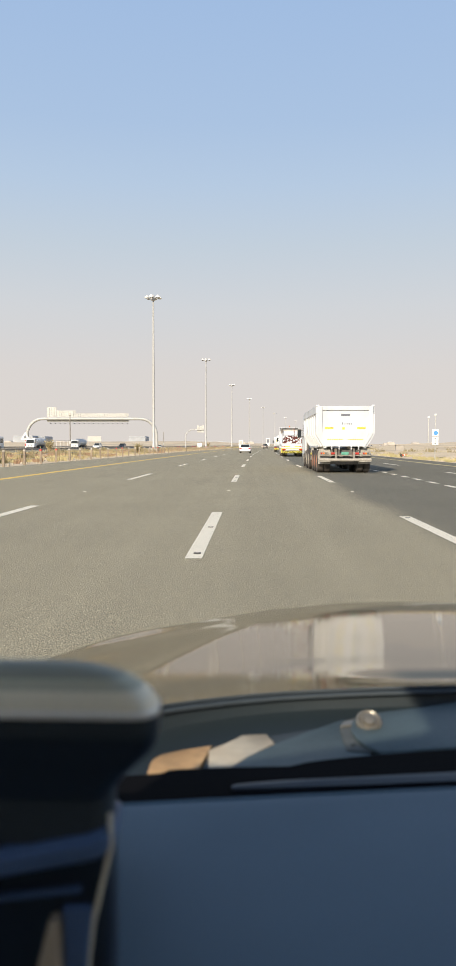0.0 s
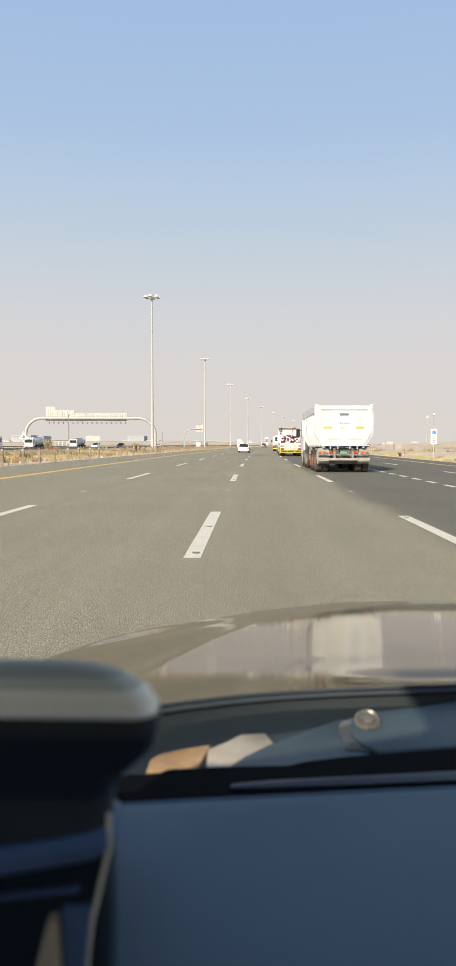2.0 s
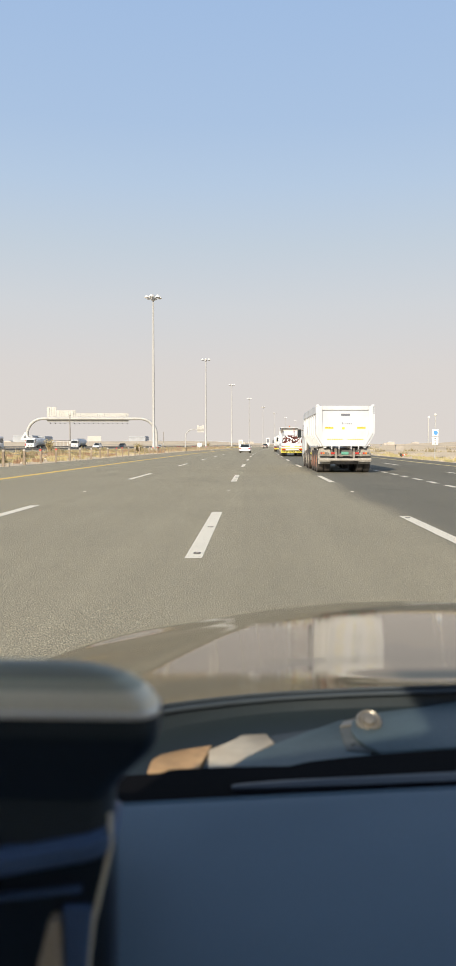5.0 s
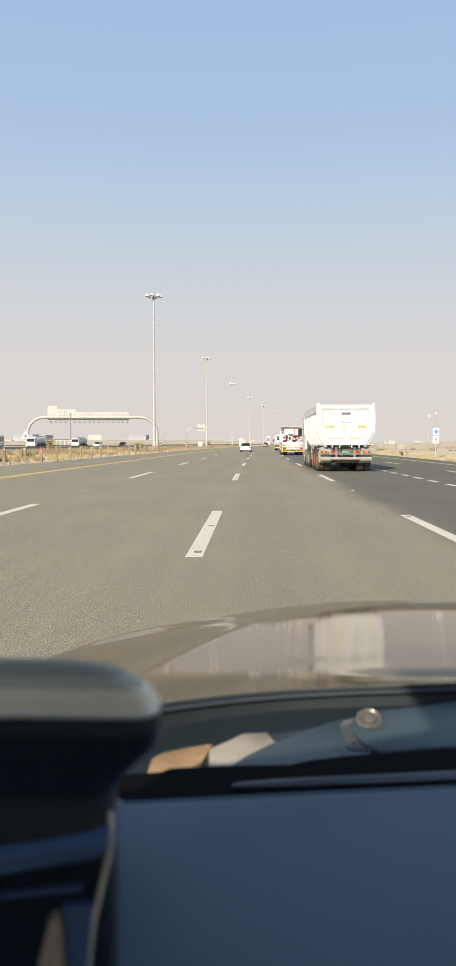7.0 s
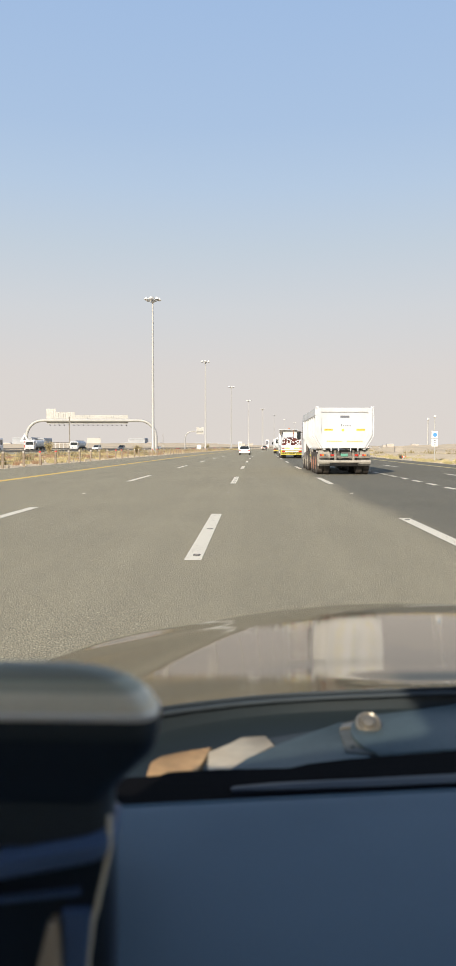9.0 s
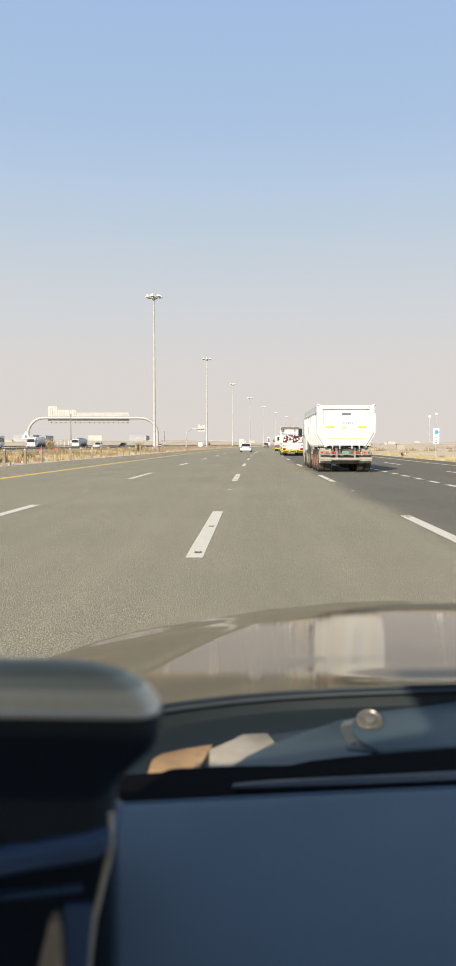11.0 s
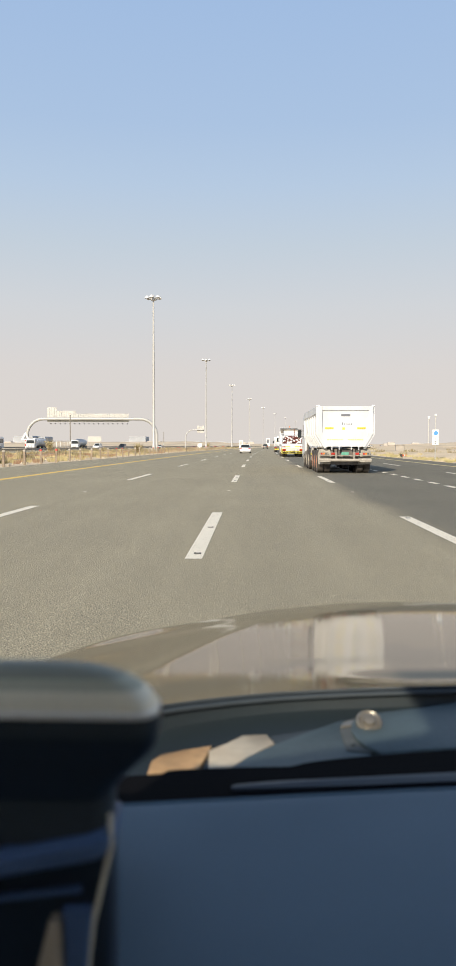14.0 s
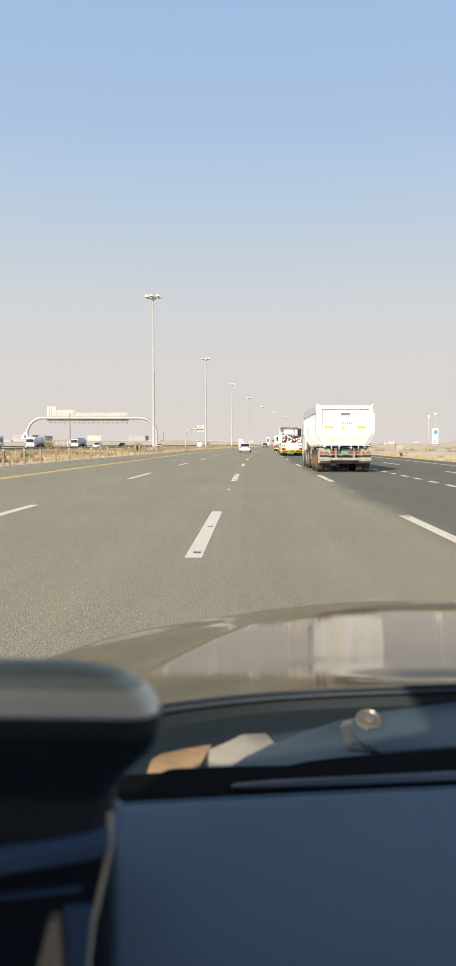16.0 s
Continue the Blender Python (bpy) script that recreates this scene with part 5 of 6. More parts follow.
shed_rng = random.Random(41)
for k in range(26):
    px = -520 + k * 21 + shed_rng.uniform(-6, 6)
    far_shed(px, 1350 + shed_rng.uniform(-60, 240), shed_rng.uniform(8, 17), shed_rng.uniform(2.0, 6.5))
for k in range(16):
    far_shed(190 + k * 22 + shed_rng.uniform(-8, 8), 1350 + shed_rng.uniform(-60, 240), shed_rng.uniform(8, 15), shed_rng.uniform(1.5, 4.0))


def marker_block(x, y):
    t = thing("concrete_block", x, y, 0, "pale square concrete marker block on the verge", "block")
    part("block", one_box(-0.7, 0.7, -0.5, 0.5, -0.1, 1.3, 0.05), CONCRETE, t)
    part("top_slab", one_box(-0.75, 0.75, -0.55, 0.55, 1.3, 1.4, 0.02), CONCRETE, t)


marker_block(25.0, 128.0)


# ---- the car that the camera rides in ----
MID = 0.43   # the car's middle, to the right of the camera
SIZE = 1.12   # the bonnet's curves are laid out for a smaller car and brought to size about the driver's eye
# forward fall of the bonnet along its middle, in degrees: it rises to the screen and rolls over at the nose
FALL = ((0.80, 9.21), (0.88, 8.05), (0.95, 6.74), (1.03, 6.37), (1.14, 5.96), (1.30, 5.73), (1.45, 6.20), (1.60, 7.90), (1.78, 8.62), (2.05, 40.74), (2.45, 37.83))
ALONG = [0.6 + 0.005 * k for k in range(521)]


def fall_at(y):
    if y <= FALL[0][0]:
        return math.tan(radians(FALL[0][1]))
    for (ya, fa), (yb, fb) in zip(FALL, FALL[1:]):
        if y <= yb:
            f = (y - ya) / (yb - ya)
            return math.tan(radians(fa)) * (1 - f) + math.tan(radians(fb)) * f
    return math.tan(radians(FALL[-1][1]))


MIDDLE = [0.0]
for ya in ALONG[1:]:
    MIDDLE.append(MIDDLE[-1] - 0.0025 * (fall_at(ya) + fall_at(ya - 0.005)))


def middle_line(y):
    f = max(0.0, min(519.999, (y - 0.6) / 0.005))
    k = int(f)
    return 1.0134 + MIDDLE[k] + (MIDDLE[k + 1] - MIDDLE[k]) * (f - k) - MIDDLE[100]


def bonnet_shape(x, y):
    """The bonnet falls gently to the nose; outside a crease on either side it steps down to the wings."""
    s = abs(x - 0.40)
    ahead = max(0.0, min(1.0, (y - 1.0) / 0.5))
    z = middle_line(y + (0.4354 * s * s + 0.2992 * max(0.0, s - 0.3) ** 2) * ahead) - 0.0672 * s * s
    z += 0.3309 * max(0.0, s - 0.25) ** 2 * max(0.0, min(1.0, (y - 1.0) / 0.6)) - 0.0418 * (y - 1.0) * max(0.0, s - 0.2)
    out = max(0.0, s - (0.5185 - 0.2827 * (y - 1.0) - 0.0422 * (y - 1.0) ** 2))
    step = 0.0042 - 0.0093 * max(0.0, min(1.0, (y - 0.95) / 0.8))
    z -= step * (1 - math.exp(-(out / 0.05) ** 2)) + max(0.0, 0.1693 - 0.1397 * (y - 1.1)) * out + (0.2357 - 0.2487 * (y - 1.1)) * out * out
    # a shallow hollow along the rear edge, on the far side of the wiper
    z -= 0.005 * math.exp(-((y - 0.845) / 0.03) ** 2) * min(1.0, max(0.0, (x - 0.10) / 0.08))
    return max(z, 0.54)


def bonnet_height(x, y):
    return 1.3 + SIZE * (bonnet_shape(x / SIZE, y / SIZE) - 1.3)


def bonnet_rear(x):
    """The rear edge bows forward in the middle of the car."""
    s = abs(x - MID)
    return 0.882 - 0.22 * s * s - 1.3 * max(0.0, s - 0.36) ** 2


def bonnet(parent):
    """The pressed panel, with a folded lip along its rear edge."""
    bm = bmesh.new()
    rows = []
    for j in range(121):
        f = j / 120
        row = []
        for i in range(131):
            x = MID - 0.87 + 1.74 * i / 130
            y0 = bonnet_rear(x)
            y = y0 + (2.45 - y0) * f ** 1.3
            row.append(bm.verts.new((x, y, bonnet_height(x, y))))
        rows.append(row)
    lip = [bm.verts.new((v.co.x, v.co.y - 0.001, v.co.z - 0.003)) for v in rows[0]]
    for a, b in zip([lip] + rows, rows):
        for i in range(130):
            bm.faces.new((a[i], a[i + 1], b[i + 1], b[i]))
    ob = part("bonnet", bm, BONNET, parent, "glossy champagne metallic bonnet")
    ob.data.materials.append(SEAL)
    for f in ob.data.polygons[:130]:
        f.material_index = 1
    ob.data.shade_smooth()
    ob.data.set_sharp_from_angle(angle=radians(40))


def plate(name, outline, z0, z1, mat, parent, label="", bevel=0.0015):
    """A flat piece with an outline in plan and softened edges."""
    bm = prism(bmesh.new(), outline, z0, z1, "z")
    if bevel:
        bmesh.ops.bevel(bm, geom=list(bm.edges), offset=bevel, segments=2, affect="EDGES", profile=0.5)
    return part(name, bm, mat, parent, label, smooth=True)


def closer(thing_, before, size):
    """Brings the parts made since then to size about the driver's eye."""
    for o in thing_.children_recursive:
        if o not in before:
            o.data.transform(Matrix.Translation(Vector((0, 0, 1.3)) * (1 - size)) @ Matrix.Scale(size, 4))


def dash_edge(x):
    """The dashboard's far edge runs a little slantwise, with the screen."""
    return 0.6198 + 0.130 * x


def own_car():
    t = thing("car", MID, 0, 0, "champagne car with a dark blue-grey dashboard and wiper at rest", "car")
    t.matrix_basis = pose(0, 0, 0)
    bonnet(t)
    across = [MID - 0.85 + 0.05 * k for k in range(35)]
    bm = bmesh.new()
    tube(bm, [(x, bonnet_rear(x) - 0.004, bonnet_height(x, bonnet_rear(x)) - 0.0065) for x in across], 0.0032, 8)
    part("bonnet_seal", bm, SEAL, t, "slate rubber seal under the bonnet's edge", smooth=True)
    # cowl: a low wall under the bonnet's edge, then a shelf that falls towards the screen
    bm = bmesh.new()
    rows = []
    rear_z = [bonnet_height(x, bonnet_rear(x)) for x in across]
    rows.append([bm.verts.new((x, bonnet_rear(x) + 0.004, z - 0.004)) for x, z in zip(across, rear_z)])
    for back, z in ((0.003, 0.999), (0.012, 0.994), (0.04, 0.990), (0.09, 0.987), (0.14, 0.984), (0.20, 0.978)):
        rows.append([bm.verts.new((x, bonnet_rear(x) - back, z)) for x in across])
    for a, b in zip(rows, rows[1:]):
        for i in range(len(across) - 1):
            bm.faces.new((a[i], b[i], b[i + 1], a[i + 1]))
    part("cowl", bm, COWL, t, "dark plastic cowl panel", smooth=True)
    before = set(t.children_recursive)
    # wiper: a flat arm that joins a broad round-ended head
    w = plate("wiper_arm", [(-0.034, 0.690), (-0.0027, 0.7397), (0.0265, 0.7734), (0.0637, 0.8085), (0.1026, 0.8449), (0.122, 0.845), (0.122, 0.700), (0.03, 0.690)], 0.982, 0.990, WIPER, t, "slate-coloured painted wiper arm")
    ring = [(0.1435 + 0.034 * math.cos(radians(a)), 0.800 + 0.056 * math.sin(radians(a))) for a in range(112, 262, 12)]
    plate("arm_head", [(0.40, 0.955), (0.2507, 0.8994), (0.2057, 0.8788), (0.1500, 0.8555)] + ring + [(0.128, 0.744), (0.208, 0.759), (0.40, 0.800)], 0.983, 0.9945, WIPER, w, "", 0.003)
    plate("joint_plate", [(0.0985, 0.758), (0.0980, 0.816), (0.1030, 0.826), (0.1220, 0.838), (0.1260, 0.790), (0.1240, 0.752)], 0.985, 0.9915, JOINT, w, "dull brown-grey joint plate beside the pivot", 0.0012)
    part("rivet", lathe(bmesh.new(), [(0.0026, 0.9905), (0.0022, 0.993), (0.001, 0.9935)], 12, at=(0.1065, 0.769, 0)), SEAL, w, "small dark rivet")
    plate("arm_tab", [(0.0990, 0.8170), (0.1037, 0.8319), (0.1190, 0.8430), (0.1200, 0.8250)], 0.985, 0.9935, STEEL, w, "tan worn tab beside the pivot", 0.001)
    cap = lathe(bmesh.new(), [(0.0142, -0.012), (0.0142, 0.003), (0.0122, 0.0055), (0.0098, 0.0035), (0.0078, 0.0035), (0.0066, 0.008), (0.003, 0.0092)], 32)
    bmesh.ops.transform(cap, matrix=pose(0.1302, 0.819, 0.997, 34, 0, 0), verts=cap.verts)
    part("pivot_cap", cap, STEEL, w, "bright steel pivot nut", smooth=True)
    # painted end plates of the scuttle, beside the wiper
    plate("scuttle_plate", [(-0.0990, 0.690), (-0.0986, 0.7432), (-0.0899, 0.7587), (-0.0669, 0.7705), (-0.0387, 0.7845), (-0.0506, 0.7217), (-0.060, 0.690)], 0.976, 0.984, SCUTTLE_RUST, t, "rust-brown scuttle plate in the sun")
    plate("scuttle_plate", [(-0.0386, 0.690), (-0.0426, 0.7714), (-0.0213, 0.7900), (-0.0085, 0.8128), (0.0185, 0.8172), (0.0271, 0.7900), (-0.0028, 0.7555), (-0.030, 0.690)], 0.976, 0.984, SCUTTLE, t, "tan painted scuttle plate in the sun")
    plate("scuttle_rib", [(-0.0500, 0.700), (-0.0381, 0.7860), (-0.0420, 0.7714), (-0.0385, 0.700)], 0.976, 0.982, COWL, t, "", 0)
    plate("scuttle_strip", [(0.0212, 0.8165), (0.0872, 0.8434), (0.098, 0.850), (0.0290, 0.7925)], 0.975, 0.982, SEAL, t, "grey strip along the wiper", 0.001)
    closer(t, before, 0.96)
    before = set(t.children_recursive)
    # dashboard
    def dash_height(x, y):
        return 1.007 - 0.35 * max(0.0, 0.36 - y) ** 1.5 - 0.9 * max(0.0, y - dash_edge(x) + 0.012) ** 1.5 - 0.012 * (x - 0.3) ** 2 - 0.02 * max(0.0, y - 0.52) ** 1.5
    bm = bmesh.new()
    rows = []
    for j in range(61):
        rows.append([])
        for i in range(61):
            x = -0.48 + 1.76 * i / 60
            y = 0.12 + (dash_edge(x) - 0.12) * j / 60
            rows[-1].append(bm.verts.new((x, y, dash_height(x, y))))
    for a, b in zip(rows, rows[1:]):
        for i in range(60):
            bm.faces.new((a[i], a[i + 1], b[i + 1], b[i]))
    part("dashboard", bm, DASH, t, "dark blue-grey soft plastic dashboard", smooth=True)
    bead = bmesh.new()
    tube(bead, [(x, dash_edge(x) + 0.003, dash_height(x, dash_edge(x)) - 0.001) for x in [-0.48 + 0.11 * k for k in range(17)]], 0.0022, 8)
    part("edge_bead", bead, DASH, t, "raised bead along the dashboard's far edge", smooth=True)
    # black demister trough between the dashboard and the screen
    far = [(-0.48, 0.640), (-0.169, 0.6642), (-0.125, 0.6683), (-0.0813, 0.6762), (-0.0737, 0.6843), (-0.0255, 0.6913), (0.0378, 0.6961), (0.0558, 0.7064), (0.0922, 0.7175), (0.129, 0.7260), (0.2042, 0.7405), (1.28, 0.93)]
    part("demister_trough", prism(bmesh.new(), [(-0.48, dash_edge(-0.48)), (1.28, dash_edge(1.28))] + far[::-1], 0.90, 1.0, "z"), DASH_BLACK, t, "black demister trough")
    plate("demister_slat", [(-0.0164, 0.6480), (-0.0120, 0.6520), (0.0249, 0.6590), (0.1084, 0.6706), (0.1856, 0.6821), (0.26, 0.693), (0.26, 0.675), (0.1809, 0.6642), (0.1058, 0.6543), (0.0245, 0.6456), (-0.0140, 0.6420)], 0.999, 1.003, SLAT, t, "slate demister slat")
    closer(t, before, 0.98)
    part("dashboard_front", one_box(-0.48, 1.28, 0.10, 0.13, 0.45, 0.95, 0.01), DASH, t)
    part("bulkhead", one_box(MID - 0.84, MID + 0.84, 0.80, 0.84, 0.3, 0.93), SEAL, t)
    # the rest of the car about the seats
    part("headliner", one_box(MID - 0.60, MID + 0.60, -1.75, 0.08, 1.545, 1.56, 0.004), CABIN, t, "beige headliner")
    roof = bmesh.new()
    prism(roof, [(-1.95, 1.5), (-1.8, 1.575), (-0.8, 1.625), (-0.05, 1.612), (0.10, 1.567), (0.10, 1.561), (-1.8, 1.561)], MID - 0.62, MID + 0.62, "x")
    bmesh.ops.bevel(roof, geom=list(roof.edges), offset=0.012, segments=2, affect="EDGES", profile=0.5)
    part("roof", roof, BODY_PAINT, t, smooth=True)
    part("floor_pan", one_box(MID - 0.8, MID + 0.8, -2.0, 1.2, 0.24, 0.28), CABIN, t)
    part("rear_seat", one_box(MID - 0.7, MID + 0.7, -1.6, -1.3, 0.28, 1.08, 0.06), CABIN, t, "beige rear seat back", smooth=True)
    part("boot_lid", one_box(MID - 0.8, MID + 0.8, -2.02, -1.96, 0.5, 1.02, 0.02), BODY_PAINT, t)
    part("rear_screen", prism(bmesh.new(), [(-1.99, 1.02), (-1.84, 1.52), (-1.8, 1.52), (-1.95, 1.02)], MID - 0.64, MID + 0.64, "x"), CLEAR_GLASS, t).visible_shadow = False
    for y0, y1, z0, z1 in ((-2.12, -1.96, 0.28, 0.56), (2.02, 2.42, 0.22, 0.56)):
        part("bumper", one_box(MID - 0.86, MID + 0.86, y0, y1, z0, z1, 0.05), BODY_PAINT, t, smooth=True)
    for sx in (-1, 1):
        x = MID + sx * 0.86
        arch = lambda cy: [(cy + 0.38 * math.cos(a), 0.34 + 0.38 * math.sin(a)) for a in [math.pi * k / 10 for k in range(11)]]
        side = [(-2.0, 0.9), (-2.04, 0.4), (-1.5, 0.25)] + arch(-1.05)[::-1] + [(-0.6, 0.25), (1.2, 0.25)] + arch(1.62)[::-1] + [(2.1, 0.25), (2.2, 0.42), (1.9, 0.58), (1.4, 0.76), (0.85, 0.93), (0.5, 1.0), (-1.9, 1.02)]
        part("side_body", prism(bmesh.new(), side, x - 0.02, x + 0.02, "x"), BODY_PAINT, t)
        xw = MID + sx * 0.75
        # door windows lean in to the roof
        # unseen; opaque on the driver's side, cut to keep sun off holder and dashboard
        front_pane = [(-0.72, 1.02), (0.17, 1.02), (0.17, 1.278), (-0.22, 1.543), (-0.23, 1.555), (-0.72, 1.555)]
        # unseen rear panes are clear, to let more light onto the holder's cap
        rear_pane = [(-1.92, 1.02), (-0.80, 1.02), (-0.80, 1.555), (-1.78, 1.555)]
        post = [(-0.80, 1.02), (-0.72, 1.02), (-0.72, 1.555), (-0.80, 1.555)]
        rear_post = [(-1.99, 1.02), (-1.92, 1.02), (-1.78, 1.555), (-1.86, 1.555)]
        for name, outline, half, mat in (("side_window", front_pane, 0.005, DARK_GLASS if sx < 0 else CLEAR_GLASS), ("side_window", rear_pane, 0.005, CLEAR_GLASS), ("door_post", post, 0.02, BODY_PAINT), ("rear_post", rear_post, 0.02, BODY_PAINT)):
            pane = prism(bmesh.new(), outline, xw - half, xw + half, "x")
            for v in pane.verts:
                v.co.x -= sx * 0.125 * (v.co.z - 1.02) / 0.535
            part(name, pane, mat, t)
        part("roof_rail", one_box(MID + sx * 0.622 - 0.012, MID + sx * 0.622 + 0.012, -1.8, 0.09, 1.556, 1.59, 0.006), BODY_PAINT, t)
        part("sill_trim", one_box(min(xw, x), max(xw, x), -1.9, 0.72, 1.0, 1.03), SEAL, t)
        part("pillar", rod(bmesh.new(), (xw, 0.72, 1.0), (MID + sx * 0.62, 0.09, 1.57), 0.03, n=8), BODY_PAINT, t)
        for cy in (-1.05, 1.62):
            wheel(t, MID + sx * 0.77, cy, 0.34, 0.2, RIM_GREY, sx)
        part("door_mirror", one_box(x + sx * 0.12 - 0.09, x + sx * 0.12 + 0.09, 0.5, 0.6, 0.98, 1.1, 0.03), BODY_PAINT, t, smooth=True)
        part("tail_lamp", one_box(MID + sx * 0.7 - 0.12, MID + sx * 0.7 + 0.12, -2.04, -2.0, 0.75, 0.95, 0.01), RED_LENS, t)


own_car()


def rounded(x0, x1, y0, y1, r, n=8):
    """A rectangle in plan with rounded corners."""
    pts = []
    for cx, cy, a0 in ((x1 - r, y1 - r, 0), (x0 + r, y1 - r, 90), (x0 + r, y0 + r, 180), (x1 - r, y0 + r, 270)):
        pts += [(cx + r * math.cos(radians(a0 + 90 * k / n)), cy + r * math.sin(radians(a0 + 90 * k / n))) for k in range(n + 1)]
    return pts


def stacked(levels):
    """Plan outlines one above another: (z, x0, x1, y0, y1, corner)."""
    bm = bmesh.new()
    rings = [[bm.verts.new((px, py, z)) for px, py in rounded(x0, x1, y0, y1, r)] for z, x0, x1, y0, y1, r in levels]
    k = len(rings[0])
    for a, b in zip(rings, rings[1:]):
        for i in range(k):
            bm.faces.new((a[i], a[(i + 1) % k], b[(i + 1) % k], b[i]))
    bm.faces.new(rings[0][::-1])
    bm.faces.new(rings[-1])
    return bm


def device_holder():
    """A block-shaped holder on the dashboard: satin silver cap over a black body that narrows to a stem."""
    t = thing("device_holder", -0.12, 0.33, 0.99, "silver-capped black device holder standing on the dashboard", "holder")
    ox, oy, oz = 0.12, -0.33, -0.99

    def lv(*rows, slant=0.0):
        """Levels (z, right side, front, back, corner); slant tips the piece up to the right."""
        bm = stacked([(z + oz, -0.20 + ox, x1 + ox, y0 + oy, y1 + oy, r) for z, x1, y0, y1, r in rows])
        for v in bm.verts:
            v.co.z += slant * (v.co.x - (-0.058 + ox))
        return bm
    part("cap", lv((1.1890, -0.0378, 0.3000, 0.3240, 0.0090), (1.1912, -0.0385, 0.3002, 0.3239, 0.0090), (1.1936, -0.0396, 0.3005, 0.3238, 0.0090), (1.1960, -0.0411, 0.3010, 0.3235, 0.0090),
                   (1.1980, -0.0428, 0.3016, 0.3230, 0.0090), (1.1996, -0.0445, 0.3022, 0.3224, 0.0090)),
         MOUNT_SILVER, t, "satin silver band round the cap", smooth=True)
    # shoulder and top carry the dome's upper shading in their colour
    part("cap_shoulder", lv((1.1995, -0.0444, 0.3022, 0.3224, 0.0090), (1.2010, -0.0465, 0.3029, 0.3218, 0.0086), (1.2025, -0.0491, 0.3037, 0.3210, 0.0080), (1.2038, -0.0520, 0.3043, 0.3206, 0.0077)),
         MOUNT_HALF_SHADED, t, "shoulder of the silver cap, half shade painted in", smooth=True)
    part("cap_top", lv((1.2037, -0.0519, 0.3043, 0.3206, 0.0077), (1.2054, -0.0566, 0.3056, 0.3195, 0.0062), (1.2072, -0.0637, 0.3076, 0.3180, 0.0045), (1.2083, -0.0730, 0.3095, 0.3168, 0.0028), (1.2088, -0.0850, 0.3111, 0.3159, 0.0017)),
         MOUNT_SHADED, t, "rounded top of the silver cap, shade painted in", smooth=True)
    # rim paints in the highlight along the cap's lower edge
    part("cap_rim", lv((1.1886, -0.0382, 0.2999, 0.324, 0.0090), (1.1904, -0.0378, 0.2994, 0.324, 0.0092), (1.1920, -0.0384, 0.3001, 0.324, 0.0090)), CAP_HIGHLIGHT, t, "lower rim of the silver cap, highlight painted in", smooth=True)
    part("collar", lv((1.1800, -0.0384, 0.3018, 0.330, 0.009), (1.1830, -0.0378, 0.3012, 0.330, 0.009), (1.1888, -0.0382, 0.3012, 0.330, 0.009)), MOUNT_DARK, t, "dark grey collar under the cap", smooth=True)
    part("body", lv((1.1512, -0.0588, 0.308, 0.335, 0.010), (1.1560, -0.0560, 0.307, 0.335, 0.010), (1.1615, -0.0514, 0.306, 0.335, 0.010), (1.1670, -0.0455, 0.3055, 0.335, 0.009), (1.1712, -0.0413, 0.305, 0.335, 0.009),
                    (1.1750, -0.0394, 0.304, 0.335, 0.008), (1.1800, -0.0386, 0.303, 0.335, 0.008)), MOUNT_BLACK, t, "black tapered body", smooth=True)
    part("neck", lv((1.1316, -0.0596, 0.3095, 0.338, 0.011), (1.1511, -0.0588, 0.3085, 0.338, 0.011)), MOUNT_DARK, t, "dark grey neck", smooth=True)
    part("ledge", lv((1.1275, -0.0583, 0.3070, 0.342, 0.011), (1.1300, -0.0582, 0.3035, 0.345, 0.011), (1.1360, -0.0580, 0.3030, 0.345, 0.011), (1.1385, -0.0592, 0.3080, 0.342, 0.011), slant=0.20), MOUNT_GREY, t, "slate ledge tipped up to one side", smooth=True)
    part("stem", lv((1.02, -0.0600, 0.3145, 0.338, 0.006), (1.0387, -0.0597, 0.3145, 0.338, 0.006), (1.0760, -0.0594, 0.3140, 0.338, 0.006), (1.0953, -0.0594, 0.3135, 0.339, 0.007), (1.1034, -0.0594, 0.3130, 0.339, 0.008),
                    (1.1163, -0.0596, 0.3120, 0.340, 0.010), (1.1290, -0.0588, 0.310, 0.340, 0.011)), MOUNT_BLACK, t, "black stem", smooth=True)
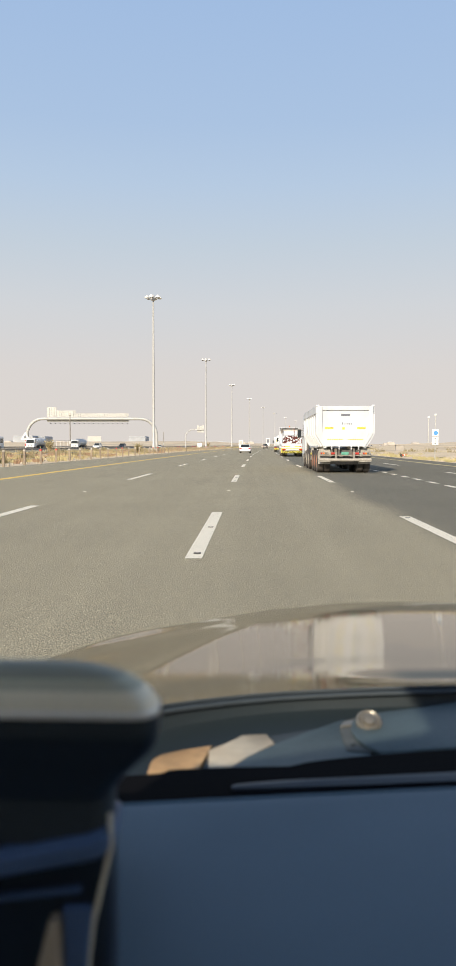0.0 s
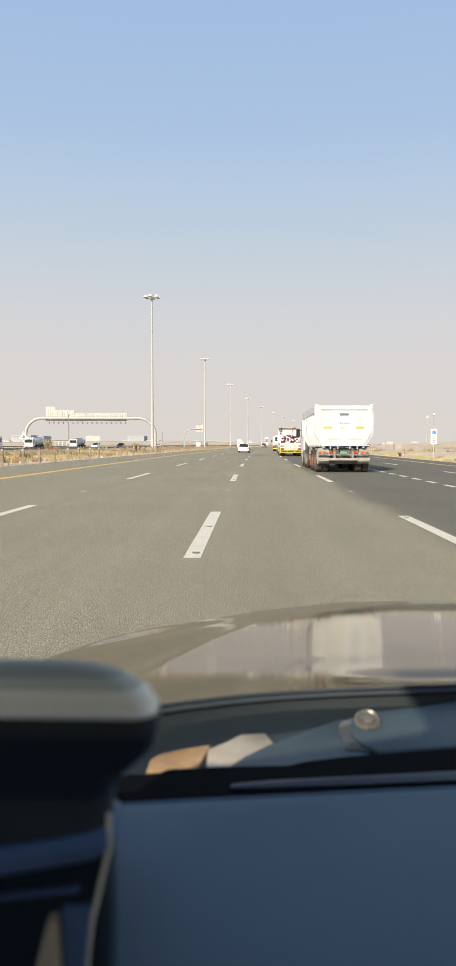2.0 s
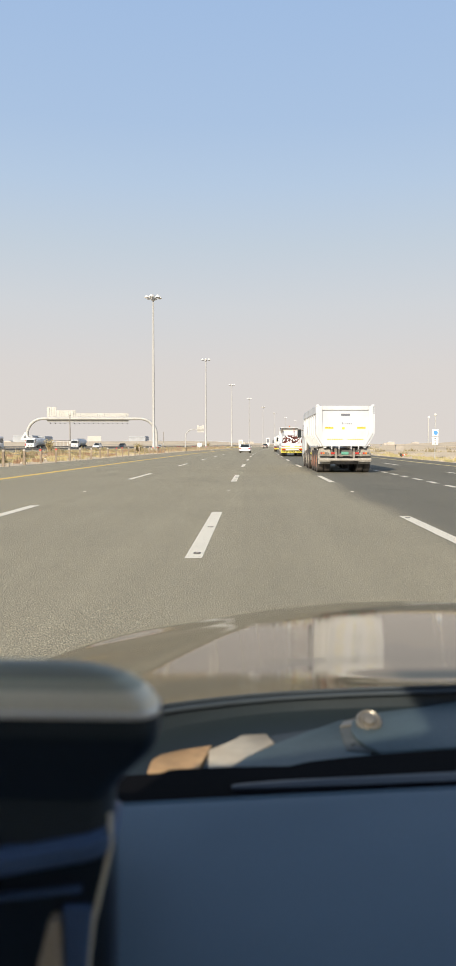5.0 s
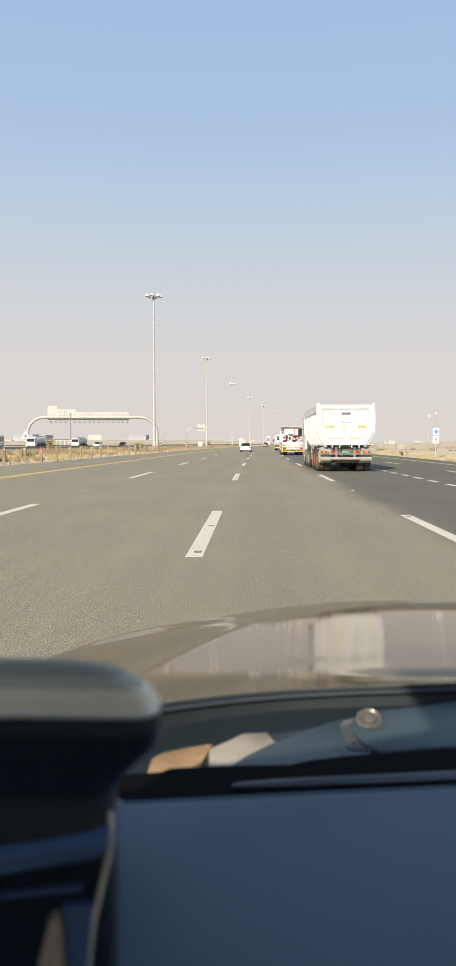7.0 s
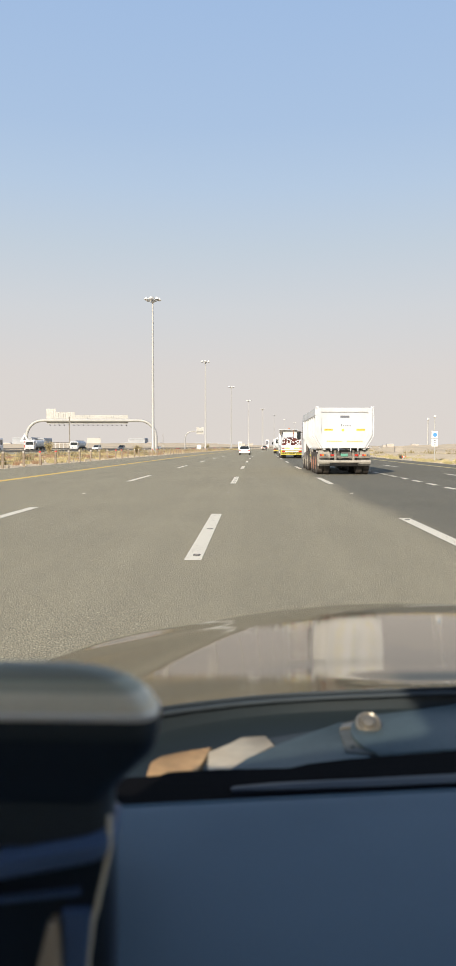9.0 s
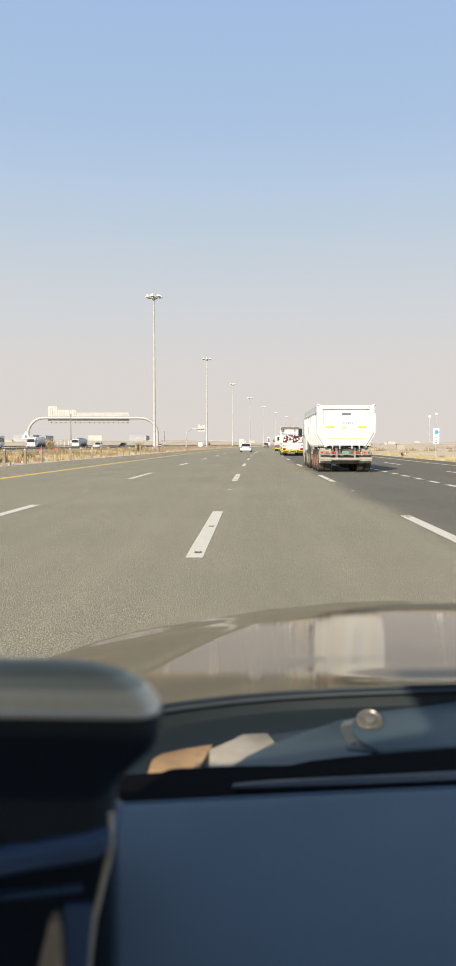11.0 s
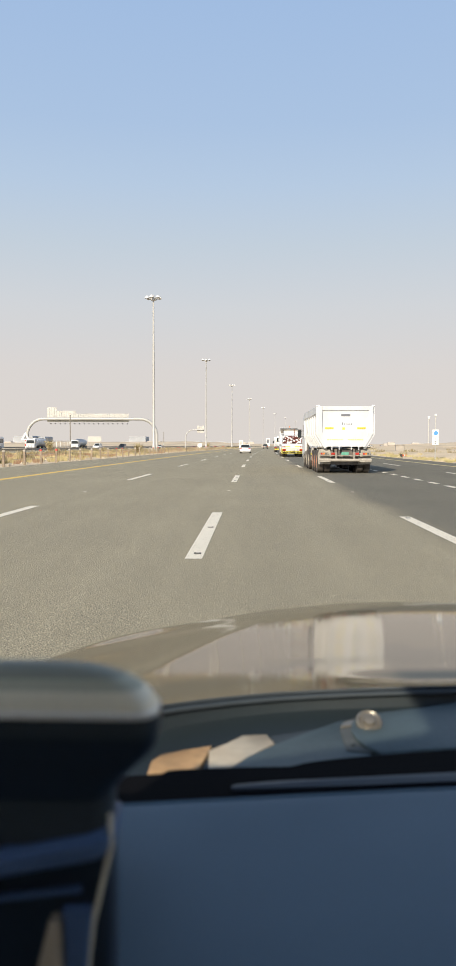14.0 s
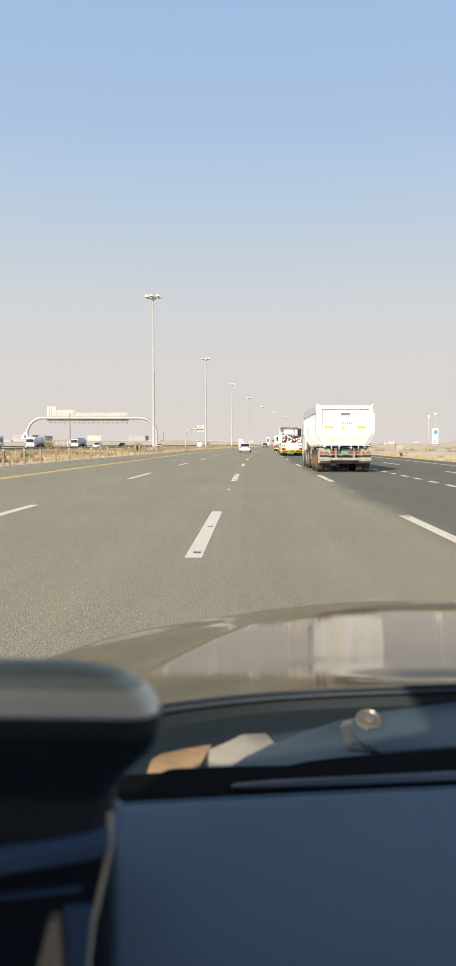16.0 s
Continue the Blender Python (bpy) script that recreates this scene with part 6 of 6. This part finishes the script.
    # added unseen block: keeps skylight off the dashboard beside the holder
    shell = lv((1.02, -0.0640, 0.324, 0.54, 0.010), (1.0760, -0.0635, 0.324, 0.54, 0.010), (1.1163, -0.0630, 0.324, 0.54, 0.011), (1.1400, -0.0625, 0.324, 0.54, 0.011), (1.1520, -0.0620, 0.324, 0.54, 0.011))
    for v in shell.verts:
        # the shell falls away and narrows towards the screen
        far = max(1.0, (v.co.y - oy) / 0.322)
        v.co.x, v.co.z = ox + (v.co.x - ox) * far, 1.3 + oz + (v.co.z - 1.3 - oz) * far
    part("sky_blocker", shell, MOUNT_BLACK, t, "unseen black block behind the stem, shading the dashboard", smooth=True)
    part("rib", lv((1.1128, -0.0712, 0.3085, 0.312, 0.0015), (1.1146, -0.0712, 0.3080, 0.312, 0.0015), slant=0.125), MOUNT_GREY, t, "thin slate rib", smooth=True)
    # pale strip stands in for warm sunlight on the stem's edge
    trim = bmesh.new()
    tube(trim, [(x + ox, 0.3115 + oy, z + oz) for x, z in ((-0.0588, 1.1440), (-0.0588, 1.1298), (-0.0612, 1.1192), (-0.0640, 1.1067), (-0.0662, 1.0979), (-0.0684, 1.0810), (-0.0712, 1.045))], 0.0011, 8)
    part("sunlit_edge", trim, MOUNT_SILVER, t, "sunlit edge of the stem, put in as a pale strip", smooth=True)
    part("clip", stacked([(1.03 + oz, -0.094 + ox, -0.077 + ox, 0.300 + oy, 0.313 + oy, 0.003), (1.0827 + oz, -0.0882 + ox, -0.0787 + ox, 0.302 + oy, 0.313 + oy, 0.003), (1.1000 + oz, -0.0841 + ox, -0.0800 + ox, 0.305 + oy, 0.313 + oy, 0.0018)]), SCUTTLE, t, "dull tan clip", smooth=True)
    # blue sheen low on the stem, put in as a coloured pad
    part("side_pad", stacked([(1.03 + oz, -0.0765 + ox, -0.0725 + ox, 0.306 + oy, 0.313 + oy, 0.0015), (1.1040 + oz, -0.0790 + ox, -0.0665 + ox, 0.308 + oy, 0.313 + oy, 0.0015)]), MOUNT_GREY, t, "bluish sheen beside the clip, put in as a pad", smooth=True)
    part("foot", stacked([(z + oz, x0 + ox, x1 + ox, y0 + oy, y1 + oy, r) for z, x0, x1, y0, y1, r in ((1.004, -0.19, -0.045, 0.29, 0.36, 0.02), (1.012, -0.185, -0.05, 0.295, 0.355, 0.02), (1.025, -0.19, -0.064, 0.31, 0.342, 0.012))]), MOUNT_GREY, t, "slate foot", smooth=True)


device_holder()
